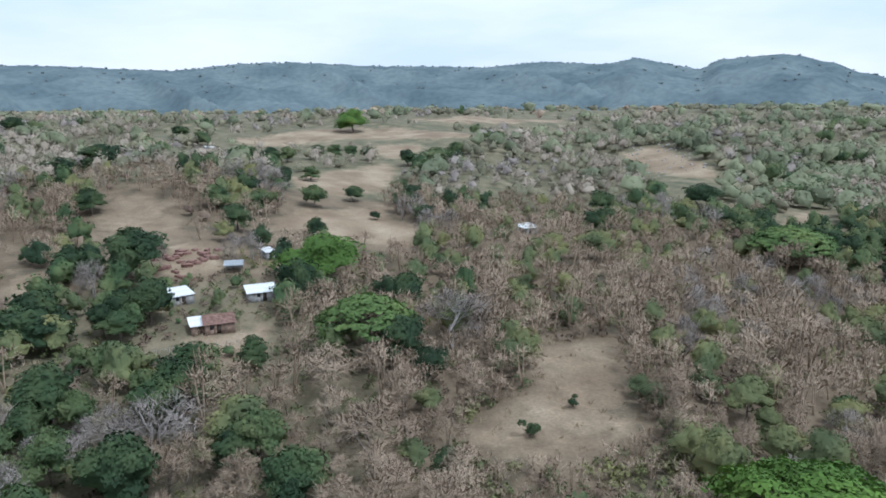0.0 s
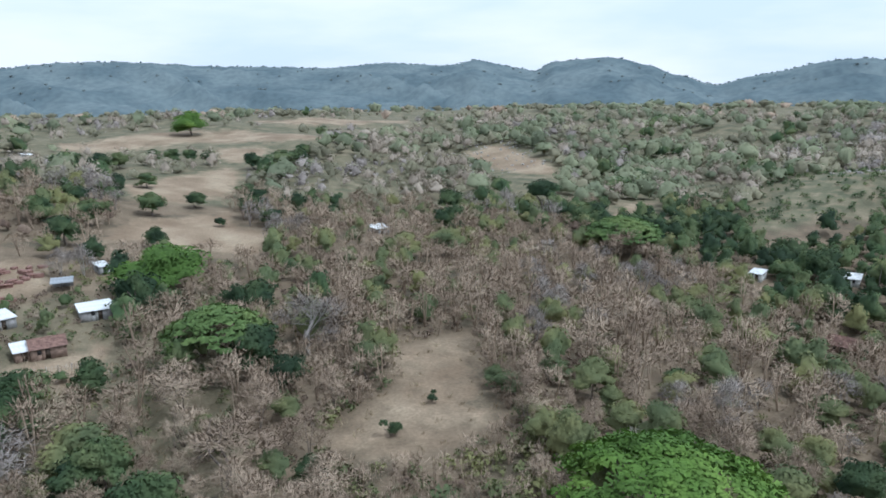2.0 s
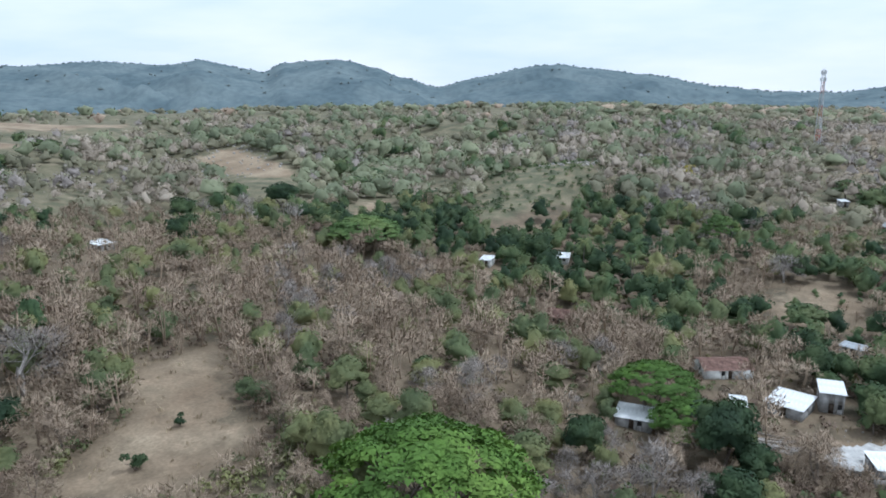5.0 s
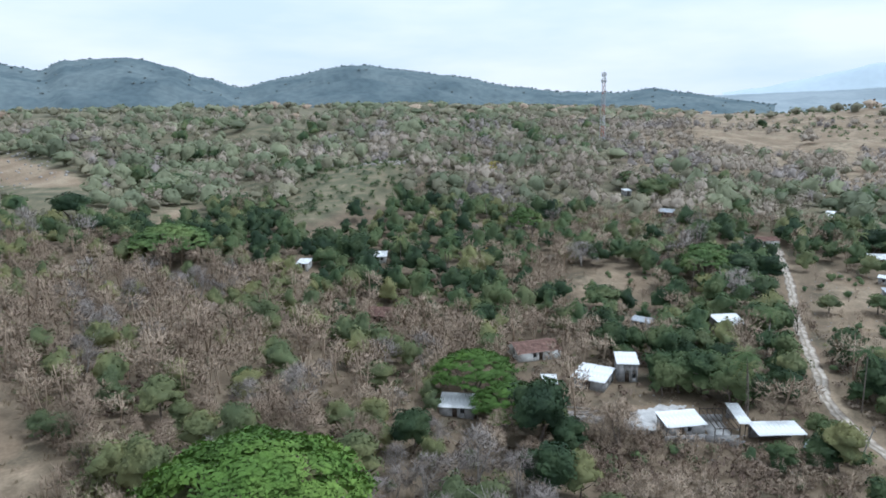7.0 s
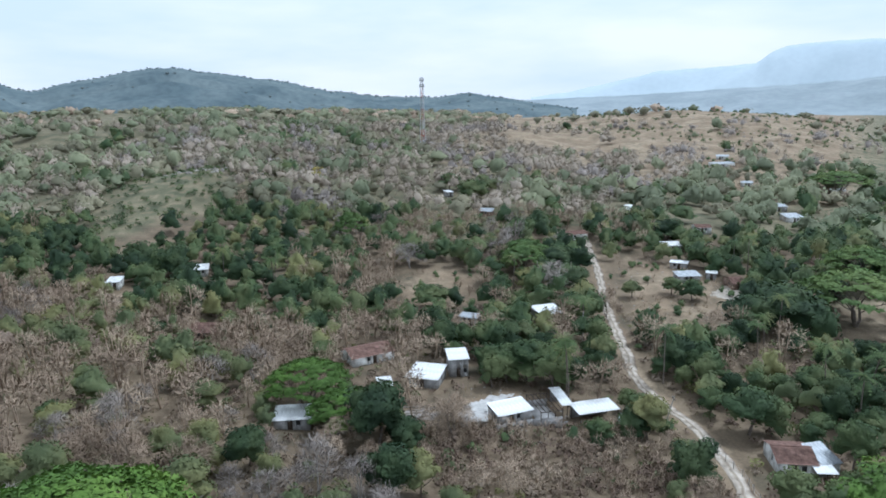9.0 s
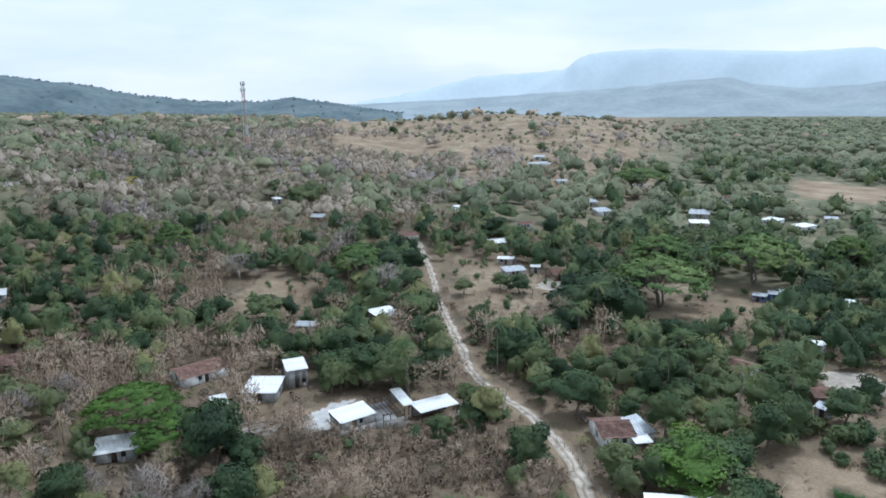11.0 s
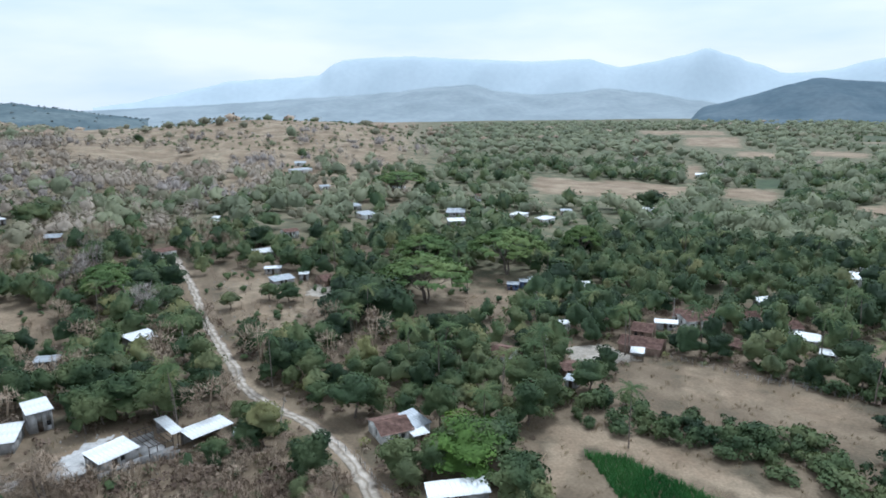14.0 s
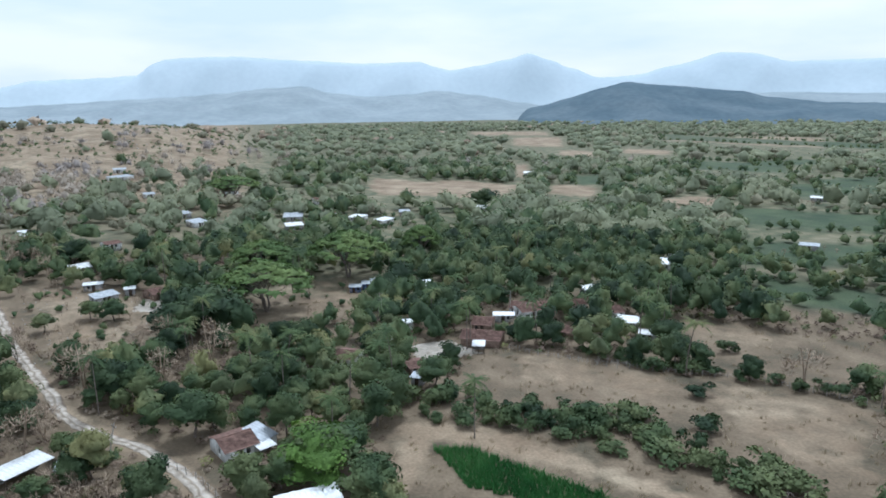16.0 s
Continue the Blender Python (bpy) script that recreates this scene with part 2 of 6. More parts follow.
OPEN["dirt strip"] = [(129, -33), (121.5, -51), (82.1, -72.6), (66, -78), (66, -69), (84, -63), (96, -54.9), (113.6, -38.5), (97.5, -29.2), (99, -24)]
OPEN["strip field"] = [(171, -129.8), (156, -144), (135, -151.5), (129, -143.4), (151.5, -121.5)]
OPEN["north plot"] = [(529.5, -123), (460.5, -198), (435, -183), (478.5, -123)]
OPEN["knoll slope"] = [(172.5, 249), (232.5, 295.5), (270, 300), (280.5, 270), (258, 252), (217.5, 238.5), (180, 229.5)]
OPEN["patio"] = [(174, -49.5), (174.9, -63), (159, -66.8), (159, -57), (160.5, -48)]

FIELDS = [  # farmland kept free of trees
    [(66, -16), (129, -33), (160, -65), (160, -74), (144, -90), (130, -103), (100, -133), (55, -80)],
    [(172, -127), (157, -144), (118, -170), (104, -136), (124, -110), (150, -116)],
]
THIN = [  # scrub and dry grass with no tall trees
    [(107, 65), (118, 43), (125, 25), (110, 12), (103, 15), (90, 47)],
    [(1, 74), (30, 70), (34.6, 91.4), (40.9, 120.7), (6.5, 123.0)],
    [(-85, 150), (-64, 155), (-43, 153), (-41, 137), (-54, 128), (-78, 134)],
]
GRASSY = {}
GRASSY["dry hillside"] = [(263.4, 154.5), (287.4, 150), (300, 118.5), (254.4, 100.5), (227.4, 114), (228, 132)]
GRASSY["green strip 0"] = [(558.1, -317.4), (548.5, -346.6), (475.6, -300.8), (485.0, -281.1)]
GRASSY["green strip 1"] = [(426.7, -461.1), (425.5, -537.4), (338.9, -429.9), (360.4, -395.8)]
GRASSY["green strip 2"] = [(334.7, -297.9), (277.6, -354.0), (240.4, -307.9), (279.8, -260.5)]
GRASSY["green strip 3"] = [(255.2, -228.5), (218.6, -280.9), (190.4, -245.9), (212.6, -196.7)]
GRASSY["green strip 4"] = [(603.7, -562.9), (571.7, -622.9), (527.2, -575.1), (545.7, -509.4)]
GRASSY["green strip 5"] = [(1163.0, -858.6), (716.7, -898.0), (644.8, -808.9), (1004.8, -742.4)]
GRASSY["green strip 6"] = [(198.9, -189.7), (165.0, -214.6), (140.7, -184.5), (170.2, -179.3)]
GRASSY["green field"] = [(639, -505), (562, -452), (476, -490), (567, -569)]
GRASSY["small green field"] = [(417, -420), (367, -375), (346, -389), (399, -447)]
GRASSY["green garden"] = [(194, -187), (173, -171), (156, -181), (178, -205)]
GRASSY["meadow"] = [(354, -81), (352.5, -115.5), (316.5, -102), (316.5, -72)]
GRASSY["green plot"] = [(237, -222.9), (223.5, -240), (202.5, -219), (212.4, -202.5)]

ROAD = [(282, 77.4), (246, 63.4), (211.5, 51.6), (188.9, 43.5), (165, 34.5), (152.2, 30), (141, 21.9), (133.2, 14.2), (120, 6.9), (109.5, 3), (99, 0), (78, -9), (45, -15)]


def depth_in(poly, x, y):
    """Signed distance into a polygon of the plan: above 0 inside."""
    inside = np.zeros(x.shape, bool)
    best = np.full(x.shape, 1e9)
    for (ax, ay), (bx, by) in zip(poly, poly[1:] + poly[:1]):
        cross = (ay > y) != (by > y)
        inside ^= cross & (x < (bx - ax) * (y - ay) / (by - ay + 1e-9) + ax)
        f = np.clip(((x - ax) * (bx - ax) + (y - ay) * (by - ay)) / ((bx - ax) ** 2 + (by - ay) ** 2), 0, 1)
        best = np.minimum(best, np.hypot(x - ax - f * (bx - ax), y - ay - f * (by - ay)))
    return np.where(inside, best, -best)


def near_line(line, x, y):
    best = np.full(x.shape, 1e9)
    for (ax, ay), (bx, by) in zip(line, line[1:]):
        f = np.clip(((x - ax) * (bx - ax) + (y - ay) * (by - ay)) / ((bx - ax) ** 2 + (by - ay) ** 2), 0, 1)
        best = np.minimum(best, np.hypot(x - ax - f * (bx - ax), y - ay - f * (by - ay)))
    return best


def openness(places, x, y):
    best = np.full(x.shape, -1e9)
    for poly in places.values():
        best = np.maximum(best, depth_in(poly, x, y))
    return best


def mesh_from(name, verts, faces, mats=(), smooth=False):
    """A mesh from arrays of corners and of triangles or quads."""
    verts, faces = np.asarray(verts, np.float32), np.asarray(faces, np.int32)
    shade = None
    if verts.shape[1] == 6:
        verts, shade = np.ascontiguousarray(verts[:, :3]), verts[:, 3:].copy()
        q = verts[faces[:, :3]]
        own = np.cross(q[:, 1] - q[:, 0], q[:, 2] - q[:, 0])
        own /= np.linalg.norm(own, axis=1)[:, None] + 1e-9
        plain = np.abs(shade[faces[:, 0]]).sum(1) < 0.1
        for k in range(faces.shape[1]):
            shade[faces[plain, k]] = own[plain]
        smooth = True
    me = bpy.data.meshes.new(name)
    me.vertices.add(len(verts))
    me.vertices.foreach_set("co", verts.ravel())
    me.loops.add(faces.size)
    me.loops.foreach_set("vertex_index", faces.ravel())
    me.polygons.add(len(faces))
    me.polygons.foreach_set("loop_start", np.arange(len(faces), dtype=np.int32) * faces.shape[1])
    if smooth:
        me.polygons.foreach_set("use_smooth", np.ones(len(faces), bool))
    me.update(calc_edges=True)
    if shade is not None:  # sprays are shaded as part of the rounded crown
        me.attributes.new("custom_normal", "FLOAT_VECTOR", "POINT").data.foreach_set("vector", shade.astype(np.float32).ravel())
    for m in mats:
        me.materials.append(m)
    return me


def build_ground():
    az = np.radians(np.concatenate([np.arange(-50, 152, 0.5), np.arange(152, 310, 2.0)]))
    r = np.concatenate([[0.0, 6, 12, 18], np.geomspace(24, 4850, 185)])
    x, y = np.sin(az)[None] * r[:, None], np.cos(az)[None] * r[:, None]
    z = height(x, y)
    nr, na = x.shape
    i = np.arange(nr * na).reshape(nr, na)
    a, b = i[:-1], i[1:]
    faces = np.stack([a, np.roll(a, -1, 1), np.roll(b, -1, 1), b], -1).reshape(-1, 4)[:, ::-1]
    me = mesh_from("ground", np.stack([x, y, z], -1).reshape(-1, 3), faces, [GROUND], True)
    x, y = x.ravel(), y.ravel()
    rr, bearing = np.hypot(x, y), np.degrees(np.arctan2(x, y))
    soft = 3.0 + rr / 120
    worn = {k: v for k, v in OPEN.items() if k in ("dry field", "east field", "strip field", "village yard", "paddock", "clearing", "bare spur", "west pasture", "cut bank")}
    bare = np.clip(openness({k: v for k, v in OPEN.items() if k not in worn}, x, y) / soft, -1, 1) * 0.55 + 0.05
    bare = np.maximum(bare, np.clip(openness(worn, x, y) / soft, -1, 1) * 0.32 + 0.05)
    knoll = np.clip(openness({"k": OPEN["knoll slope"]}, x, y) / soft, 0, 1)
    bare = np.where(knoll > 0, 0.16, bare)
    bare = np.maximum(bare, np.clip(1.3 - near_line(ROAD, x, y) / 3.0, -1, 1) * 0.5)
    hill = np.clip((bearing - 60) / 5, 0, 1) * np.clip((97 - bearing) / 5, 0, 1) * np.clip((rr - 380) / 80, 0, 1)
    bare = np.maximum(bare, 0.50 * hill)
    plain = np.where((bearing > 92) & (rr > 240), 0.75, 0.18) + np.where(rr > 320, 0.55, 0) + np.where((bearing < -5) & (rr < 200), 0.35, 0)
    grassy = np.maximum(np.clip(openness(GRASSY, x, y) / soft, 0, 1), knoll)
    green = np.clip(openness({k: v for k, v in GRASSY.items() if "green" in k}, x, y) / soft + 0.5, 0, 1) * 0.85
    for key, val in (("crop", green), ("bare", bare), ("grass", np.clip(np.maximum(plain, grassy * 0.9), 0, 1))):
        me.attributes.new(key, "FLOAT", "POINT").data.foreach_set("value", val.astype(np.float32))
    tagged(new("ground", me), "dry rolling ground with leaf litter, tan soil and grass", "ground", kind="structure")


build_ground()


# ---- distant ridges ----
def ridge(name, label, radius, width, crest, hazed_low, hazed_high, glow, rough_amp, gully, mottle):
    """A far range of hills: crest in degrees above the eye along the bearing, falling away on both sides in gullies."""
    b = np.array([c[0] for c in crest], float)
    e = np.array([c[1] for c in crest], float)
    az = np.arange(b[0], b[-1], 0.4)
    k = np.clip(np.searchsorted(b, az, side="right") - 1, 0, len(b) - 2)
    f = (az - b[k]) / (b[k + 1] - b[k])
    el = e[k] + (e[k + 1] - e[k]) * (f * f * (3 - 2 * f) * 0.6 + f * 0.4)
    el = el + rough_amp * (0.5 * np.sin(az * 3.1) + 0.3 * np.sin(az * 7.7 + 1) + 0.2 * np.sin(az * 19 + 2))
    top = 63 + radius * np.tan(np.radians(el))
    steps = np.concatenate([np.linspace(-1, 0, 32), np.linspace(0.1, 1, 4)])
    a = np.radians(az)
    verts = []
    for s in steps:
        fall = np.cos(s * np.pi / 2) ** 1.2
        r = radius + s * width
        x, y = r * np.sin(a), r * np.cos(a)
        q = gully
        fold = np.abs(np.sin(x / q + 1.9 * np.sin(y / (1.7 * q)) + 1.3 * np.sin((x + y) / (0.61 * q)))) + 0.5 * np.abs(np.sin(y / (0.43 * q) + 2.1 * np.sin(x / (0.7 * q))))
        z = -20 + (top + 20) * (fall - 0.30 * (fold - 0.75) * fall * (1 - fall) * 2.4)
        verts.append(np.stack([x, y, z], -1))
    v = np.array(verts)
    n, na = v.shape[:2]
    i = np.arange(n * na).reshape(n, na)
    faces = np.stack([i[:-1, :-1], i[:-1, 1:], i[1:, 1:], i[1:, :-1]], -1).reshape(-1, 4)
    m, nt, bs = shader(name + " hazed cover", 1.0)
    # aerial haze is painted into the base colour and a faint emission
    col = ramp_node(nt, noise_node(nt, 18.0 / radius, 10.0), [(0.38, hazed_low), (0.60, hazed_high)])
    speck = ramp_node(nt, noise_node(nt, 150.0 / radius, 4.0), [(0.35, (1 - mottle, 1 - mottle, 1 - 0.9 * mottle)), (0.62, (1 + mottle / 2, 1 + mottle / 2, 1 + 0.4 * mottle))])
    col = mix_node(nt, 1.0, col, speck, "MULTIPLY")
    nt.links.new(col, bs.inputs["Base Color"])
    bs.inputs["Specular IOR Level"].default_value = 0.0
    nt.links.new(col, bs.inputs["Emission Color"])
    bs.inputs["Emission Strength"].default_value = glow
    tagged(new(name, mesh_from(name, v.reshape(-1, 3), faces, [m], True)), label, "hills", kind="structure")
    return az, v


# each range is tinted bluer or paler for the haze before it
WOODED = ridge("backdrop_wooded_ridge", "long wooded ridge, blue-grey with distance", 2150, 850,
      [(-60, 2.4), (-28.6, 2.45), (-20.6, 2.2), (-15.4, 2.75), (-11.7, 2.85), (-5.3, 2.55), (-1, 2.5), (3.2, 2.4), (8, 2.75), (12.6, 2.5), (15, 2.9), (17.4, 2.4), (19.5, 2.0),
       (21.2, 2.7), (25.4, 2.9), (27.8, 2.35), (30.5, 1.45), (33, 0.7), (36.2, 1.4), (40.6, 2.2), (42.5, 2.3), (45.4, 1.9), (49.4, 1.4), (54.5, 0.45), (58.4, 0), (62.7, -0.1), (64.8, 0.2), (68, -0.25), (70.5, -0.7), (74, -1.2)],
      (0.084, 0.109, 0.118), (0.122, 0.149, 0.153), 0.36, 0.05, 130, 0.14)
ridge("backdrop_low_hills", "low hills beyond the valley, tinted pale blue for haze", 3300, 900,
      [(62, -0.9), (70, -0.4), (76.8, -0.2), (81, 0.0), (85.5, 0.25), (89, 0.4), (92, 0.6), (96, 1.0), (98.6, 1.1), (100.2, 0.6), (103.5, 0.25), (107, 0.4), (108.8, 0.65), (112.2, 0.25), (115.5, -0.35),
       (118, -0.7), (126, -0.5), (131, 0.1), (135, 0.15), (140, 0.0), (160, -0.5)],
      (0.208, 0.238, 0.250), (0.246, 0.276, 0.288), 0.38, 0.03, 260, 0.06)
ridge("backdrop_dark_hill", "wooded hill across the valley, tinted dark blue for haze", 2650, 700,
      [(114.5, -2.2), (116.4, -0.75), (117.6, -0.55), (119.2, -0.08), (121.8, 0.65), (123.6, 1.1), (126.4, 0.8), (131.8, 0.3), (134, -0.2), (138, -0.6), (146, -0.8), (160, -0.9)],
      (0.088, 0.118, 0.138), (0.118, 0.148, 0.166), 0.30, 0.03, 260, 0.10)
ridge("backdrop_mesa_mountains", "mesa mountains, tinted pale blue for haze", 4350, 420,
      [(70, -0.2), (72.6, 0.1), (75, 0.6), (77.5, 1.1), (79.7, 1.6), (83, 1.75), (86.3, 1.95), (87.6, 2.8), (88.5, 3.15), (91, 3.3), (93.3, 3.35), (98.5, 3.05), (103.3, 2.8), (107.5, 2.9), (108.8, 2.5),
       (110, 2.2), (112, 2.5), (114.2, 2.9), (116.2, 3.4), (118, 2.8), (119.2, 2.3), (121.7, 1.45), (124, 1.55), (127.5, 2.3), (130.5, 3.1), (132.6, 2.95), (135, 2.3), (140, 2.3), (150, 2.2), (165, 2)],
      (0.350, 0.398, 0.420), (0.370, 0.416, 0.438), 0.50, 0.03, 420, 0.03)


# ---- plants: shapes ----
rng = np.random.default_rng(7)


def tube(path, radii, sides=5):
    """A tapering tube along a path, as corners and quads."""
    path = np.asarray(path, float)
    verts, faces = [], []
    for k, (p, r) in enumerate(zip(path, radii)):
        d = path[min(k + 1, len(path) - 1)] - path[max(k - 1, 0)]
        d = d / (np.linalg.norm(d) + 1e-9)
        u = np.cross(d, (0.31, 0.95, 0.05))
        u /= np.linalg.norm(u) + 1e-9
        w = np.cross(d, u)
        for s in range(sides):
            a = 2 * math.pi * s / sides
            verts.append(p + r * (math.cos(a) * u + math.sin(a) * w))
    for k in range(len(path) - 1):
        for s in range(sides):
            a, b = k * sides + s, k * sides + (s + 1) % sides
            faces.append((a, b, b + sides, a + sides))
    return np.array(verts), np.array(faces)


def joined(pieces):
    verts, faces, n = [], [], 0
    wide = max(v.shape[1] for v, _ in pieces)
    for v, f in pieces:
        verts.append(v if v.shape[1] == wide else np.concatenate([v, np.zeros((len(v), 3))], 1))
        faces.append(np.asarray(f) + n)
        n += len(v)
    return np.concatenate(verts), np.concatenate(faces)


def grow(base, direction, length, radius, levels, out, tips, spread=0.75, rise=0.12, kids=(2, 4), sides=5):
    """Limbs that fork again and again."""
    d = np.array(direction, float)
    p = np.array(base, float)
    path, radii = [p.copy()], [radius]
    n = 3 if levels else 2
    for k in range(n):
        d = d + rng.normal(0, 0.16, 3) + (0, 0, rise * 0.5)
        d /= np.linalg.norm(d)
        p = p + d * length / n
        path.append(p.copy())
        radii.append(radius * (1 - 0.5 * (k + 1) / n))
    out.append(tube(path, radii, max(3, sides)))
    if levels == 0:
        tips.append((p.copy(), d.copy()))
        return
    for _ in range(rng.integers(*kids) + 1):
        e = d + rng.normal(0, spread, 3) + (0, 0, rise)
        e /= np.linalg.norm(e)
        grow(p if rng.random() < 0.6 else path[-2], e, length * rng.uniform(0.55, 0.8), radius * 0.5, levels - 1, out, tips, spread, rise, kids, sides - 1)


def leaf_tris(centres, size, flat=0.0, stretch=1.0, out=None, loose=0.55):
    """One ragged leaf spray, a triangle, round each centre; out: the way the crown faces there."""
    n = len(centres)
    a = rng.normal(0, 1, (n, 3))
    a /= np.linalg.norm(a, axis=1)[:, None]
    b = rng.normal(0, 1, (n, 3))
    if out is not None:  # sprays lie along the face of the crown
        n_out = out + rng.normal(0, loose, (n, 3))
        n_out /= np.linalg.norm(n_out, axis=1)[:, None]
        a -= n_out * (a * n_out).sum(1)[:, None]
        b = np.cross(n_out, a)
    if flat:
        a[:, 2] *= 1 - flat
        b[:, 2] *= 1 - flat
    a /= np.linalg.norm(a, axis=1)[:, None]
    b -= a * (a * b).sum(1)[:, None] * (0 if flat else 1)
    b /= np.linalg.norm(b, axis=1)[:, None]
    s = size * rng.uniform(0.6, 1.4, (n, 1))
    v = np.stack([centres + a * s * stretch, centres - a * s * 0.5 * stretch + b * s * 0.7, centres - a * s * 0.5 * stretch - b * s * 0.7], 1)
    return shaded(v, out)


def shaded(v, out):
    """Loose triangles turned to face outwards, with the shading of the crown they belong to."""
    own = np.cross(v[:, 1] - v[:, 0], v[:, 2] - v[:, 0])
    own /= np.linalg.norm(own, axis=1)[:, None] + 1e-9
    if out is None:
        out = own * np.where(own[:, 2:] < 0, -1, 1)
    turn = (own * out).sum(1) < 0
    v[turn] = v[turn][:, ::-1]
    own[turn] *= -1
    face = out * 0.62 + own * 0.20 + (0, 0, 0.45)
    face /= np.linalg.norm(face, axis=1)[:, None]
    v = np.concatenate([v, np.repeat(face[:, None], 3, 1)], -1).reshape(-1, 6)
    return v, np.arange(len(v)).reshape(-1, 3)


def clump_points(n, lumps, squash=0.75, shell=0.55, under=-0.35):
    """Points spread through the outer part of several lumps (x, y, z, radius), and the way the crown faces at each."""
    lumps = np.array(lumps)
    w = lumps[:, 3] ** 2
    k = rng.choice(len(lumps), n, p=w / w.sum())
    d = rng.normal(0, 1, (n, 3))
    d /= np.linalg.norm(d, axis=1)[:, None]
    d[:, 2] = np.where(d[:, 2] < under, -d[:, 2], d[:, 2])
    rad = lumps[k, 3:4] * rng.uniform(shell, 1.05, (n, 1))
    p = lumps[k, :3] + d * rad * (1, 1, squash)
    g = p - (lumps[:, :3].mean(0) - (0, 0, 0.5 * lumps[:, 3].mean()))
    g /= np.linalg.norm(g, axis=1)[:, None] + 1e-6
    d = 0.62 * d + 0.55 * g
    return p, d / (np.linalg.norm(d, axis=1)[:, None] + 1e-6)


def crown_core(lumps, squash, around, rows, scale):
    """The dense inside of a crown: one lumpy closed dome that follows the lumps."""
    lumps = np.array(lumps)
    c = lumps[:, :3].mean(0) - (0, 0, 0.3 * lumps[:, 3].mean())
    el = np.linspace(math.pi / 2 - 0.02, -0.75, rows)
    az = np.arange(around) * 2 * math.pi / around + rng.uniform(0, 1)
    d = np.stack([np.cos(el)[:, None] * np.cos(az), np.cos(el)[:, None] * np.sin(az), np.sin(el)[:, None] + 0 * az], -1)
    q, e = (lumps[:, :3] - c) / (1, 1, squash), d / (1, 1, squash)
    ee = (e * e).sum(-1)[..., None]
    eq = np.einsum("rak,nk->ran", e, q)
    disc = eq * eq - ee * ((q * q).sum(1) - lumps[:, 3] ** 2)
    reach = np.where(disc > 0, (eq + np.sqrt(np.maximum(disc, 0))) / ee, 0).max(-1)
    reach = np.maximum(reach, 0.5 * np.median(reach)) * scale * rng.uniform(0.93, 1.07, reach.shape)
    v = c + d * reach[..., None]
    step_az, step_el = np.roll(v, -1, 1) - np.roll(v, 1, 1), np.gradient(v, axis=0)
    face = np.cross(step_el, step_az) + 1e-6 * d
    face *= np.sign((face * d).sum(-1))[..., None]
    face = face / (np.linalg.norm(face, axis=-1)[..., None] + 1e-9) + 0.3 * d + (0, 0, 0.8)
    face /= np.linalg.norm(face, axis=-1)[..., None]
    i = np.arange(rows * around).reshape(rows, around)
    j = np.roll(i, -1, 1)
    f = np.concatenate([np.stack([i[:-1], i[1:], j[1:]], -1).reshape(-1, 3), np.stack([i[:-1], j[1:], j[:-1]], -1).reshape(-1, 3)])
    return np.concatenate([v, face], -1).reshape(-1, 6), f


def round_lumps(h, spread, count, base=0.35, fat=1.0):
    """Lumps of a rounded, uneven crown on a plant h high."""
    out = []
    for _ in range(count):
        a, q = rng.uniform(0, 2 * math.pi), spread * math.sqrt(rng.uniform(0, 1)) * 0.76
        top = 1 - 0.45 * (q / spread) ** 2
        z = h * (base + 0.12 + (0.76 - base) * rng.uniform(0, 1) ** 0.7) * top
        out.append((q * math.cos(a), q * math.sin(a), z, fat * spread * rng.uniform(0.22, 0.40)))
    out.append((0, 0, h * 0.78, spread * 0.40))
    return out


def fitted(geos, h, spread):
    """Scale a plant's pieces together so that it is h high and reaches out by spread."""
    v = np.concatenate([g[0][:, :3] for g in geos])
    k = spread / np.quantile(np.hypot(v[:, 0], v[:, 1]), 0.97)
    kz = h / np.quantile(v[:, 2], 0.995)
    return [(g[0] * ((k, k, kz) + (1, 1, 1) * (g[0].shape[1] == 6)), g[1]) for g in geos]


def broadleaf(h, spread, leaves, size, base=0.10):
    pieces, tips = [], []
    grow((0, 0, -0.3), (rng.normal(0, 0.05), rng.normal(0, 0.05), 1), h * 0.42, h * 0.026, 1, pieces, tips, 0.6, 0.2)
    lumps = round_lumps(h, spread, 22, base)
    fill = crown_core(lumps, 0.8, 18, 11, 0.84)
    at, out = clump_points(leaves, lumps, 0.8, 0.80)
    return fitted([joined(pieces), joined([leaf_tris(at, size, out=out, loose=0.55), fill])], h, spread)


def umbrella(h, spread, leaves, size):
    """Spreading tree with flat layers of fine leaves."""
    pieces, tips = [], []
    for _ in range(3):
        a = rng.uniform(0, 6.28)
        grow((0, 0, -0.3), (0.35 * math.cos(a), 0.35 * math.sin(a), 1), h * 0.45, h * 0.022, 2, pieces, tips, 0.8, 0.1)
    lumps = []
    for k in range(150):
        a, q = rng.uniform(0, 6.28), spread * math.sqrt(rng.uniform(0, 1)) * 0.86
        dome = h * (0.97 - 0.55 * (q / spread) ** 2.4)
        lumps.append((q * math.cos(a), q * math.sin(a), dome - rng.uniform(0, 0.09) * h, spread * rng.uniform(0.09, 0.18)))
    at, out = clump_points(leaves // 3, lumps, 0.3, 0.0)
    fill = leaf_tris(at, size * 2.0, 0.6, out=out, loose=0.4)
    at, out = clump_points(leaves, lumps, 0.36, 0.4)
    return fitted([joined(pieces), joined([leaf_tris(at, size, 0.3, out=out, loose=0.5), fill])], h, spread)


